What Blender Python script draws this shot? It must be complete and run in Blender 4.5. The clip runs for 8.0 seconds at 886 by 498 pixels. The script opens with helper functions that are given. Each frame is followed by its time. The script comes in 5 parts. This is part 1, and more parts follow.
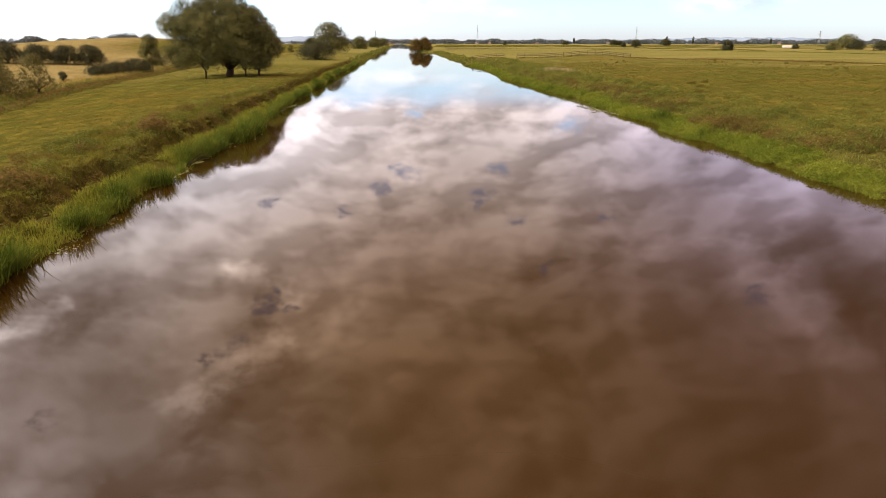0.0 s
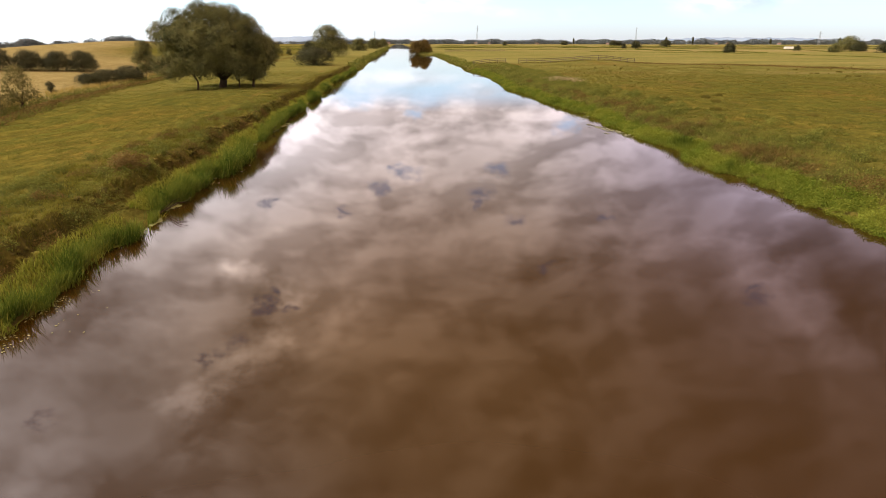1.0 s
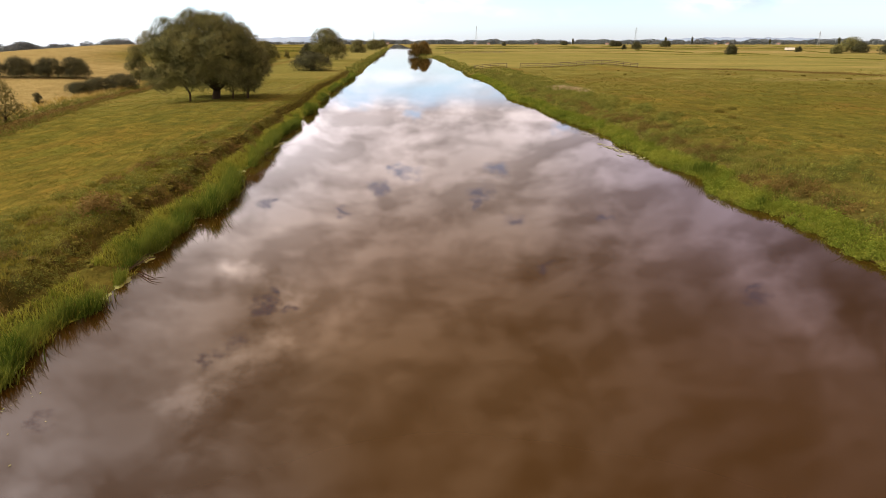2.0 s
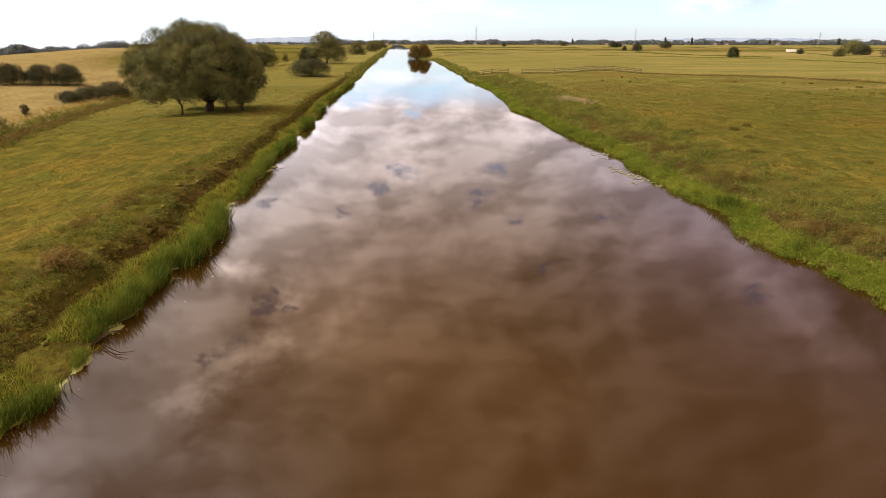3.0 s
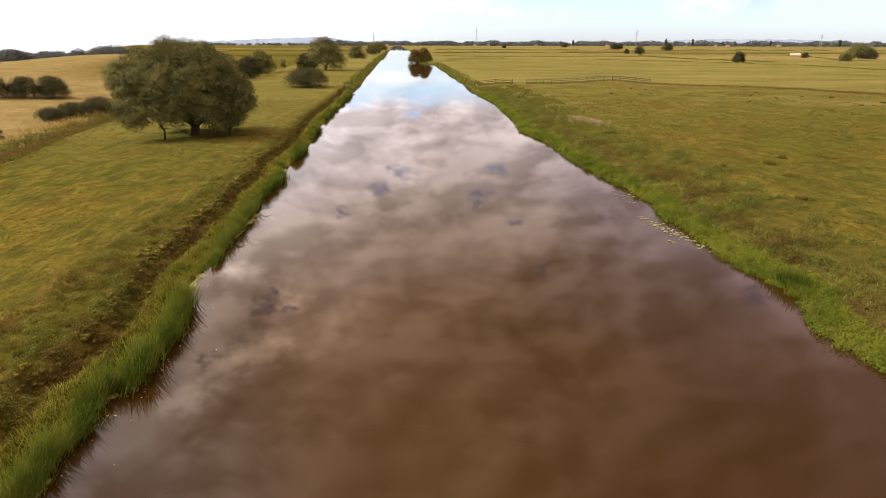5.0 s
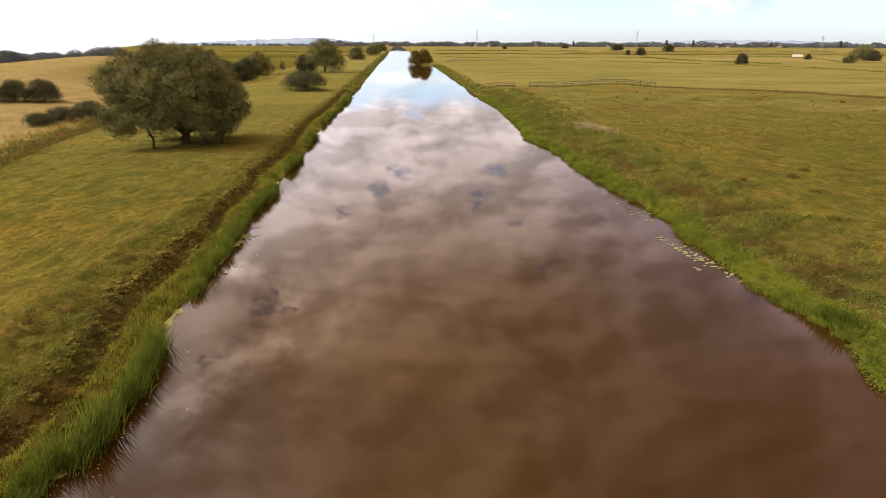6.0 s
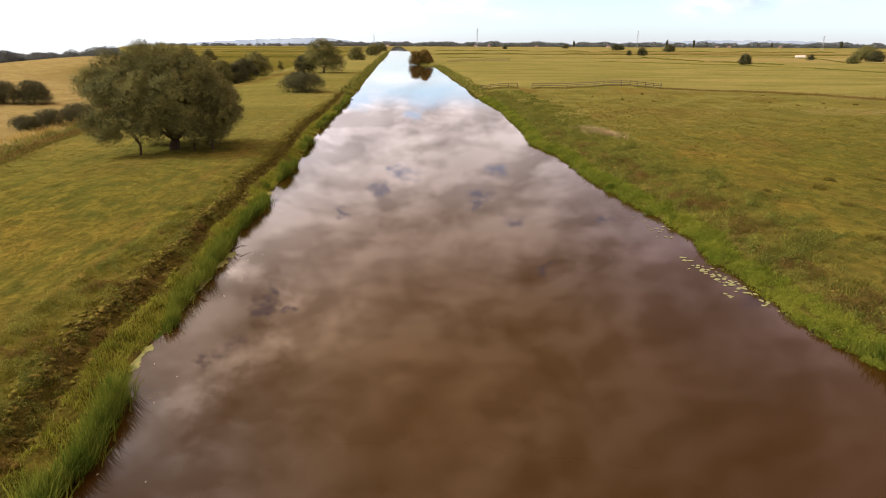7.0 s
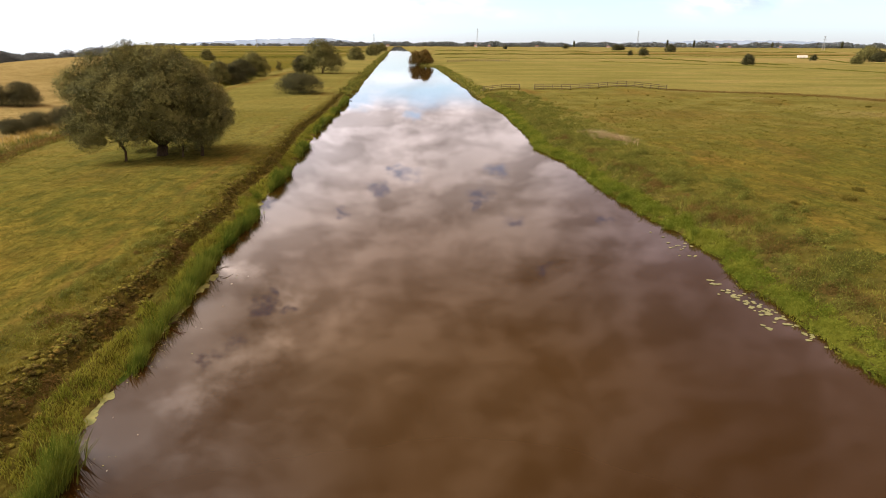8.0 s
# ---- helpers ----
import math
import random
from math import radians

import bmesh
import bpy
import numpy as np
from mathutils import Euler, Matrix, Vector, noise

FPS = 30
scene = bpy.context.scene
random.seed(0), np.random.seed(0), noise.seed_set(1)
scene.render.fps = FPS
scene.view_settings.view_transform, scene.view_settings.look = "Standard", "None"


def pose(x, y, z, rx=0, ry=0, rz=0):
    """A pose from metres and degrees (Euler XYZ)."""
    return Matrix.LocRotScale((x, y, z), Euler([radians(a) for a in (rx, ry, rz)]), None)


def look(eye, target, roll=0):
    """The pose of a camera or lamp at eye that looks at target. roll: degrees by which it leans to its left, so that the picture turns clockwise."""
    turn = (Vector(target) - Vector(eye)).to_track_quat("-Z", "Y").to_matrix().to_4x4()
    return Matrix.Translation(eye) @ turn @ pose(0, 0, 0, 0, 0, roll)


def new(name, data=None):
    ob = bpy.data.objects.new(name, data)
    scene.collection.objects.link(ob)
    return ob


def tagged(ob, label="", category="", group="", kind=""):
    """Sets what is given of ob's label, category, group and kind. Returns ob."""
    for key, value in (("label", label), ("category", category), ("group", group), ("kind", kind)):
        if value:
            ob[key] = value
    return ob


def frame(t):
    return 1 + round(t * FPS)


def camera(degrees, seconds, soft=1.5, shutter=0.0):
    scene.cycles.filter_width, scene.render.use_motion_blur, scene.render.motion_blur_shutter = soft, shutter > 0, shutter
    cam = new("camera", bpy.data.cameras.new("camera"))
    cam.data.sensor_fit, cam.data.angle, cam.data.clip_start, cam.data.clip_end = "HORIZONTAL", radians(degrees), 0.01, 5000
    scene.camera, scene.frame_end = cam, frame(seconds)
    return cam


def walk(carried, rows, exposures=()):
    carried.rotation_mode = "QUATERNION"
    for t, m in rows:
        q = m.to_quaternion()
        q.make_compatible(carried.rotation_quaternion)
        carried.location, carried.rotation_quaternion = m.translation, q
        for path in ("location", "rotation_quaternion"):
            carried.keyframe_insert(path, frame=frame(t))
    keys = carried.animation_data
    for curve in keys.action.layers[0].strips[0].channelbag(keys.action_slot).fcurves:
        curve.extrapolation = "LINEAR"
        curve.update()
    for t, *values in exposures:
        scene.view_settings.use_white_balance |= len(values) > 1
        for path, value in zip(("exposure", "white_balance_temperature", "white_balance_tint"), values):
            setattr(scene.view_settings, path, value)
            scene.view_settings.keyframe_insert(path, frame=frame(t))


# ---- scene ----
# ======================= camera and walk =======================
cam = camera(71.9, 8.0, soft=0.7)
# seconds, eye x y z, yaw, pitch, roll in radians (river runs along +y)
ROWS = [
    (0.0, -0.381, -2.465, 4.807, -0.070, -0.325, 0.001),
    (0.5, -0.393, -0.780, 5.392, -0.071, -0.325, 0.001),
    (1.0, -0.402, 0.821, 5.887, -0.071, -0.325, 0.001),
    (1.5, -0.409, 2.362, 6.384, -0.072, -0.325, 0.000),
    (2.0, -0.413, 3.865, 6.918, -0.072, -0.325, 0.000),
    (2.5, -0.415, 5.345, 7.488, -0.072, -0.325, 0.001),
    (3.0, -0.414, 6.814, 8.069, -0.073, -0.325, 0.001),
    (3.5, -0.410, 8.284, 8.627, -0.073, -0.325, 0.001),
    (4.0, -0.402, 9.759, 9.127, -0.073, -0.324, 0.002),
    (4.5, -0.392, 11.245, 9.542, -0.073, -0.324, 0.002),
    (5.0, -0.379, 12.742, 9.858, -0.073, -0.324, 0.002),
    (5.5, -0.362, 14.250, 10.072, -0.073, -0.324, 0.003),
    (6.0, -0.341, 15.768, 10.199, -0.073, -0.323, 0.003),
    (6.5, -0.318, 17.291, 10.262, -0.073, -0.323, 0.004),
    (7.0, -0.290, 18.817, 10.292, -0.073, -0.323, 0.004),
    (7.5, -0.259, 20.340, 10.317, -0.073, -0.323, 0.004),
    (8.0, -0.224, 21.854, 10.351, -0.073, -0.323, 0.004),
]


def eye_pose(x, y, z, yaw, pitch, roll):
    ahead = Vector((-math.sin(yaw) * math.cos(pitch), math.cos(yaw) * math.cos(pitch), math.sin(pitch)))
    eye = Vector((x, y, z))
    return look(eye, eye + ahead, math.degrees(roll))


walk(cam, [(row[0], eye_pose(*row[1:])) for row in ROWS])

# ======================= light =======================
SUN_AZ, SUN_EL = -78.0, 40.0      # degrees: from ahead (+y) towards +x, above the horizon
SKY_GAIN, CLOUD_GAIN, SUN_POWER = 0.25, 1.0, 3.8
scene.view_settings.exposure = 0.0


def N(tree, kind, **values):
    """A shader node with its inputs set by name."""
    node = tree.nodes.new(kind)
    for key, value in values.items():
        node.inputs[key].default_value = value
    return node


def wire(tree, a, out, b, inp):
    tree.links.new(a.outputs[out], b.inputs[inp])


def vmath(tree, op, a, b=None, scale=None):
    node = tree.nodes.new("ShaderNodeVectorMath")
    node.operation = op
    for k, src in enumerate((a, b)):
        if src is None:
            continue
        if isinstance(src, tuple):
            node.inputs[k].default_value = src
        else:
            tree.links.new(src, node.inputs[k])
    if scale is not None:
        node.inputs["Scale"].default_value = scale
    return node.outputs["Value"] if op in ("LENGTH", "DOT_PRODUCT", "DISTANCE") else node.outputs[0]


def num(tree, op, a, b=None, clamp=False):
    node = tree.nodes.new("ShaderNodeMath")
    node.operation, node.use_clamp = op, clamp
    for k, src in enumerate((a, b)):
        if src is None:
            continue
        if isinstance(src, (int, float)):
            node.inputs[k].default_value = src
        else:
            tree.links.new(src, node.inputs[k])
    return node.outputs[0]


def ramp(tree, src, lo, hi, smooth=True):
    node = tree.nodes.new("ShaderNodeMapRange")
    node.interpolation_type = "SMOOTHSTEP" if smooth else "LINEAR"
    tree.links.new(src, node.inputs["Value"])
    node.inputs["From Min"].default_value, node.inputs["From Max"].default_value = lo, hi
    return node.outputs["Result"]


def blend(tree, fac, a, b, mode="MIX"):
    node = tree.nodes.new("ShaderNodeMix")
    node.data_type, node.blend_type = "RGBA", mode
    for k, src in ((0, fac), (6, a), (7, b)):
        if isinstance(src, (int, float)):
            node.inputs[k].default_value = src
        elif isinstance(src, tuple):
            node.inputs[k].default_value = (*src, 1) if len(src) == 3 else src
        else:
            tree.links.new(src, node.inputs[k])
    return node.outputs[2]


def fbm(tree, vec, scale, detail=5.0, rough=0.55, distortion=0.0):
    node = N(tree, "ShaderNodeTexNoise", Scale=scale, Detail=detail, Roughness=rough, Distortion=distortion)
    if vec is not None:
        tree.links.new(vec, node.inputs["Vector"])
    return node.outputs[0]


# sky: clear air with a broken deck of grey morning cloud
world = bpy.data.worlds.new("sky")
scene.world = world
world.use_nodes = True
wt = world.node_tree
wt.nodes.clear()
clear = wt.nodes.new("ShaderNodeTexSky")
clear.sky_type, clear.sun_disc = "NISHITA", False
clear.sun_elevation, clear.sun_rotation = radians(SUN_EL), radians(SUN_AZ)
clear.dust_density, clear.ozone_density = 0.1, 2.5
way = wt.nodes.new("ShaderNodeTexCoord").outputs["Generated"]
split = wt.nodes.new("ShaderNodeSeparateXYZ")
wt.links.new(way, split.inputs[0])
up = num(wt, "MAXIMUM", split.outputs[2], 0.0)
lift = num(wt, "ADD", up, 0.6)
deck = wt.nodes.new("ShaderNodeCombineXYZ")
wt.links.new(num(wt, "DIVIDE", split.outputs[0], lift), deck.inputs[0])
wt.links.new(num(wt, "DIVIDE", split.outputs[1], lift), deck.inputs[1])
flat = deck.outputs[0]
warp = N(wt, "ShaderNodeTexNoise", Scale=5.0, Detail=3.0)
wt.links.new(flat, warp.inputs["Vector"])
bent = vmath(wt, "ADD", flat, vmath(wt, "SCALE", vmath(wt, "SUBTRACT", warp.outputs[1], (0.5, 0.5, 0.5)), scale=0.08))
drift = N(wt, "ShaderNodeMapping", Rotation=(0.0, 0.0, radians(32)), Scale=(0.82, 1.18, 1.0))
wt.links.new(bent, drift.inputs["Vector"])
body = fbm(wt, drift.outputs[0], 3.4, 4.0, 0.45)
fine = fbm(wt, drift.outputs[0], 6.5, 6.0, 0.52)
# the same billows a little nearer the sun: where they fall away the cloud's side is lit
fine_sunward = fbm(wt, vmath(wt, "ADD", drift.outputs[0], (-0.034, 0.014, 0.0)), 6.5, 6.0, 0.52)
body_sunward = fbm(wt, vmath(wt, "ADD", drift.outputs[0], (-0.070, 0.028, 0.0)), 3.4, 4.0, 0.45)
# breaks in the deck where clear sky shows
GAPS = [(0.009, 1.225, 0.019), (-0.006, 1.252, 0.011), (-0.046, 1.177, 0.013), (-0.239, 1.135, 0.012), (-0.109, 1.114, 0.009), (0.199, 1.224, 0.016), (0.157, 1.166, 0.017), (0.148, 1.143, 0.012), (0.211, 1.086, 0.015), (0.382, 1.051, 0.011), (0.236, 0.962, 0.013), (-0.213, 0.906, 0.013), (-0.209, 0.929, 0.009), (-0.179, 0.908, 0.008), (-0.269, 0.815, 0.011), (-0.254, 0.835, 0.011), (-0.29, 0.799, 0.008), (-0.453, 0.68, 0.010), (0.542, 0.819, 0.013), (0.544, 0.842, 0.010), (0.036, 1.413, 0.019), (0.371, 1.322, 0.021), (0.070, 1.472, 0.040), (-0.094, 1.460, 0.028)]
torn = N(wt, "ShaderNodeTexNoise", Scale=20.0, Detail=6.0, Roughness=0.62)
wt.links.new(flat, torn.inputs["Vector"])
frayed = vmath(wt, "ADD", flat, vmath(wt, "SCALE", vmath(wt, "SUBTRACT", torn.outputs[1], (0.5, 0.5, 0.5)), scale=0.105))
gap = None
for gx, gy, size in GAPS:
    near = vmath(wt, "DISTANCE", frayed, (gx, gy, 0.0))
    one = ramp(wt, near, size * 1.9, size * 0.1)
    gap = one if gap is None else num(wt, "MAXIMUM", gap, one)
gap = num(wt, "MULTIPLY", gap, 0.66)
cover = ramp(wt, body, 0.14, 0.26)
low = ramp(wt, up, 0.060, 0.105)          # the deck thins out towards the far horizon
low = num(wt, "MAXIMUM", low, num(wt, "MULTIPLY", num(wt, "MULTIPLY", ramp(wt, body, 0.46, 0.62), 0.62), ramp(wt, up, 0.02, 0.08)))
cover = num(wt, "MULTIPLY", num(wt, "MULTIPLY", cover, low), num(wt, "SUBTRACT", 1.0, gap))
sunward = vmath(wt, "DOT_PRODUCT", way, (math.sin(radians(SUN_AZ)) * math.cos(radians(SUN_EL)), math.cos(radians(SUN_AZ)) * math.cos(radians(SUN_EL)), math.sin(radians(SUN_EL))))
lit = ramp(wt, num(wt, "SUBTRACT", fine, fine_sunward), -0.085, 0.095, False)
thin = num(wt, "ADD", num(wt, "MULTIPLY", ramp(wt, body, 0.72, 0.28, False), 0.26), num(wt, "ADD", num(wt, "MULTIPLY", lit, 0.46), num(wt, "MULTIPLY", ramp(wt, num(wt, "SUBTRACT", body, body_sunward), -0.10, 0.11, False), 0.28)))
tone = blend(wt, thin, (0.44, 0.346, 0.303), (2.50, 1.96, 1.73))
tone = blend(wt, num(wt, "MULTIPLY", ramp(wt, up, 0.20, 0.52), num(wt, "SUBTRACT", 1.0, num(wt, "MULTIPLY", ramp(wt, sunward, 0.50, 0.85), 0.85))), tone, blend(wt, 1.0, tone, (1.06, 0.84, 0.57), "MULTIPLY"))      # browner where it is thick overhead
tone = blend(wt, ramp(wt, up, 0.30, 0.12), tone, blend(wt, 1.0, tone, (0.92, 1.0, 1.11), "MULTIPLY"))
# cooler grey on the sunny side, violet away from it
tone = blend(wt, ramp(wt, split.outputs[0], 0.05, -0.45), tone, blend(wt, 1.0, tone, (0.86, 1.0, 1.16), "MULTIPLY"))
tone = blend(wt, ramp(wt, split.outputs[0], 0.15, 0.55), tone, blend(wt, 1.0, tone, (0.80, 0.82, 1.12), "MULTIPLY"))
glow = num(wt, "ADD", 0.52, num(wt, "MULTIPLY", ramp(wt, sunward, 0.0, 0.85), 1.28))
glow = num(wt, "ADD", glow, num(wt, "MULTIPLY", ramp(wt, up, 0.36, 0.10), 0.55))
shade = wt.nodes.new("ShaderNodeVectorMath")
shade.operation = "SCALE"
wt.links.new(tone, shade.inputs[0])
# heavier (-) and thinner (+) banks of the deck
BANKS = [(0.014, 0.751, 0.30, -0.47), (-0.444, 0.788, 0.15, -0.54), (-0.433, 0.610, 0.11, 0.77), (0.691, 0.825, 0.15, -0.62), (0.545, 1.088, 0.21, -0.52), (-0.059, 0.634, 0.15, -0.51), (0.028, 1.188, 0.30, -0.34), (0.157, 0.676, 0.15, 0.29), (-0.241, 0.893, 0.08, -0.41), (0.516, 0.808, 0.08, -0.41), (0.195, 0.883, 0.11, -0.39), (-0.355, 0.735, 0.08, -0.35), (-0.470, 0.856, 0.08, -0.36), (-0.256, 0.629, 0.11, 0.26), (0.150, 1.299, 0.15, -0.29), (-0.342, 0.964, 0.11, -0.33), (-0.256, 0.976, 0.08, 0.33), (0.612, 0.697, 0.08, -0.30), (0.390, 0.931, 0.15, 0.25), (0.021, 0.986, 0.11, -0.29), (0.028, 1.188, 0.08, 0.29), (0.379, 1.259, 0.21, -0.24)]
depth_of_cloud = None
for bx, by, size, gain in BANKS:
    one = num(wt, "MULTIPLY", ramp(wt, vmath(wt, "DISTANCE", bent, (bx, by, 0.0)), size, 0.0), gain)
    depth_of_cloud = one if depth_of_cloud is None else num(wt, "ADD", depth_of_cloud, one)
# long rolls of cloud, lit (+) or in shade (-), from one end to the other
ROLLS = [(-0.279, 0.682, -0.194, 0.804, 0.034, -0.55), (-0.298, 0.74, -0.178, 0.84, 0.03, 0.5), (-0.215, 0.879, -0.207, 0.953, 0.03, -0.45), (-0.281, 0.983, -0.177, 0.926, 0.028, 0.42), (-0.568, 0.842, -0.45, 0.925, 0.051, -0.45), (-0.541, 0.784, -0.496, 0.855, 0.025, 0.55), (-0.515, 0.805, -0.437, 0.869, 0.032, -0.45), (0.204, 0.962, 0.264, 0.97, 0.03, -0.4), (0.156, 0.872, 0.223, 0.784, 0.03, -0.3), (0.551, 0.909, 0.594, 0.712, 0.055, 0.35), (0.666, 0.883, 0.675, 0.737, 0.076, -0.4), (-0.133, 0.847, -0.058, 0.901, 0.036, 0.25)]
for x0, y0, x1, y1, size, gain in ROLLS:
    streak = None
    steps = 2 + int(math.hypot(x1 - x0, y1 - y0) / (0.6 * size))
    for k in range(steps):
        f = k / (steps - 1)
        near = vmath(wt, "DISTANCE", frayed, (x0 + (x1 - x0) * f, y0 + (y1 - y0) * f, 0.0))
        one = ramp(wt, near, size * 1.25, 0.0)
        streak = one if streak is None else num(wt, "MAXIMUM", streak, one)
    depth_of_cloud = num(wt, "ADD", depth_of_cloud, num(wt, "MULTIPLY", streak, 1.8 * gain))
glow = num(wt, "MULTIPLY", glow, num(wt, "POWER", 2.0, depth_of_cloud))
thick = num(wt, "SUBTRACT", CLOUD_GAIN, num(wt, "MULTIPLY", ramp(wt, up, 0.34, 0.60), 0.02))      # thicker overhead
wt.links.new(num(wt, "MULTIPLY", glow, thick), shade.inputs["Scale"])
blue = vmath(wt, "MULTIPLY", vmath(wt, "SCALE", clear.outputs[0], scale=SKY_GAIN), (0.78, 0.90, 1.12))
blue = blend(wt, num(wt, "MULTIPLY", ramp(wt, up, 0.08, 0.24), 0.70), blue, (0.12, 0.125, 0.20))      # deeper towards the zenith
haze = num(wt, "POWER", num(wt, "SUBTRACT", 1.0, up), 13.0)
veil = wt.nodes.new("ShaderNodeVectorMath")
veil.operation = "SCALE"
veil.inputs[0].default_value = (0.84, 0.87, 0.96)
wt.links.new(num(wt, "ADD", 0.82, num(wt, "MULTIPLY", ramp(wt, sunward, -0.1, 0.8), 0.9)), veil.inputs["Scale"])
blue = blend(wt, num(wt, "MULTIPLY", haze, 0.92), blue, veil.outputs[0])
final = blend(wt, cover, blue, shade.outputs[0])
back = N(wt, "ShaderNodeBackground", Strength=1.0)
wt.links.new(final, back.inputs["Color"])
wire(wt, back, 0, N(wt, "ShaderNodeOutputWorld"), 0)

lamp = bpy.data.lights.new("sun", "SUN")
lamp.energy, lamp.angle, lamp.color = SUN_POWER, radians(3.0), (1.0, 0.925, 0.74)
sun_az, sun_el = radians(SUN_AZ), radians(SUN_EL)
sun_at = Vector((math.sin(sun_az) * math.cos(sun_el), math.cos(sun_az) * math.cos(sun_el), math.sin(sun_el)))
new("sun", lamp).matrix_world = look(sun_at * 300, (0, 0, 0))


# ======================= materials =======================
def material(name):
    mat = bpy.data.materials.new(name)
    mat.use_nodes = True
    tree = mat.node_tree
    tree.nodes.clear()
    bsdf = tree.nodes.new("ShaderNodeBsdfPrincipled")
    wire(tree, bsdf, 0, N(tree, "ShaderNodeOutputMaterial"), 0)
    return mat, tree, bsdf


def bumped(tree, bsdf, height, strength, distance):
    node = N(tree, "ShaderNodeBump", Strength=strength, Distance=distance)
    tree.links.new(height, node.inputs["Height"])
    wire(tree, node, 0, bsdf, "Normal")


def place(tree):
    return tree.nodes.new("ShaderNodeNewGeometry").outputs["Position"]


def leaf_material(name, dark, mid, bright, rough=0.7, through_light=0.35, patch=0.5, vary=0.0):
    """Leaves that vary leaf by leaf and in broad patches, and let some light through."""
    mat, tree, bsdf = material(name)
    island = tree.nodes.new("ShaderNodeNewGeometry").outputs["Random Per Island"]
    col = blend(tree, island, dark, mid)
    col = blend(tree, ramp(tree, island, 0.72, 1.0), col, bright)
    col = blend(tree, num(tree, "MULTIPLY", ramp(tree, fbm(tree, place(tree), patch, 3.0), 0.42, 0.62), 0.55), col, bright)
    if vary:
        rnd = tree.nodes.new("ShaderNodeObjectInfo").outputs["Random"]
        col = blend(tree, num(tree, "MULTIPLY", rnd, vary), col, dark)
    tree.links.new(col, bsdf.inputs["Base Color"])
    bsdf.inputs["Roughness"].default_value = rough
    bsdf.inputs["Specular IOR Level"].default_value = 0.03
    back_lit = N(tree, "ShaderNodeBsdfTranslucent")
    tree.links.new(col, back_lit.inputs["Color"])
    mix = N(tree, "ShaderNodeMixShader", Fac=through_light)
    out = [n for n in tree.nodes if n.type == "OUTPUT_MATERIAL"][0]
    wire(tree, bsdf, 0, mix, 1)
    wire(tree, back_lit, 0, mix, 2)
    wire(tree, mix, 0, out, 0)
    return mat


TREE_LEAF = leaf_material("tree_leaf", through_light=0.14, dark=(0.058, 0.062, 0.024), mid=(0.105, 0.106, 0.038), bright=(0.225, 0.208, 0.068))
SHRUB_LEAF = leaf_material("shrub_leaf", (0.030, 0.033, 0.018), (0.058, 0.060, 0.028), (0.105, 0.100, 0.042), through_light=0.12, vary=0.3)
WILLOW_LEAF = leaf_material("willow_leaf", (0.080, 0.080, 0.025), (0.130, 0.120, 0.035), (0.200, 0.165, 0.055))
REED_LEAF = leaf_material("reed_leaf", (0.045, 0.075, 0.010), (0.110, 0.155, 0.018), (0.250, 0.270, 0.044), rough=0.5, patch=0.8, vary=0.3)
SEDGE_LEAF = leaf_material("bank_sedge_leaf", (0.125, 0.150, 0.018), (0.215, 0.235, 0.030), (0.330, 0.320, 0.052), patch=0.8)
WATERSIDE_LEAF = leaf_material("waterside_leaf", (0.080, 0.112, 0.012), (0.150, 0.195, 0.022), (0.260, 0.275, 0.040), patch=0.35)
RANK_LEAF = leaf_material("rank_grass_blade", (0.110, 0.114, 0.016), (0.150, 0.142, 0.022), (0.200, 0.170, 0.030), patch=0.4, through_light=0.45)
HERB_LEAF = leaf_material("bank_herb_leaf", (0.072, 0.084, 0.018), (0.150, 0.164, 0.032), (0.250, 0.244, 0.050), patch=0.6)
DULL_LEAF = leaf_material("dull_herb_leaf", (0.080, 0.060, 0.018), (0.150, 0.102, 0.028), (0.225, 0.150, 0.046), patch=0.5)
RUSH_LEAF = leaf_material("rush_leaf", (0.098, 0.088, 0.018), (0.160, 0.138, 0.026), (0.230, 0.185, 0.042))
GRASS_LEAF = leaf_material("grass_blade", (0.120, 0.126, 0.022), (0.156, 0.146, 0.028), (0.205, 0.172, 0.036), patch=0.22, through_light=0.45)
STRAW_LEAF = leaf_material("dry_grass_blade", (0.260, 0.185, 0.045), (0.370, 0.270, 0.075), (0.480, 0.370, 0.130))
PALE_LEAF = leaf_material("dead_stalk", (0.260, 0.200, 0.100), (0.380, 0.300, 0.160), (0.520, 0.430, 0.270))
# the bluish grey of distance haze is put into these leaf colours
HAZED_LEAF = leaf_material("hazed_wood_leaf", (0.092, 0.108, 0.116), (0.124, 0.142, 0.146), (0.156, 0.170, 0.166), through_light=0.1, patch=0.01)


def bark_material():
    mat, tree, bsdf = material("bark")
    pos = place(tree)
    g = fbm(tree, vmath(tree, "MULTIPLY", pos, (9.0, 9.0, 1.6)), 1.0, 6.0, 0.65)
    tree.links.new(blend(tree, ramp(tree, g, 0.3, 0.7), (0.034, 0.022, 0.012), (0.085, 0.058, 0.034)), bsdf.inputs["Base Color"])
    bsdf.inputs["Roughness"].default_value = 0.95
    bsdf.inputs["Specular IOR Level"].default_value = 0.05
    bumped(tree, bsdf, g, 0.9, 0.05)
    return mat


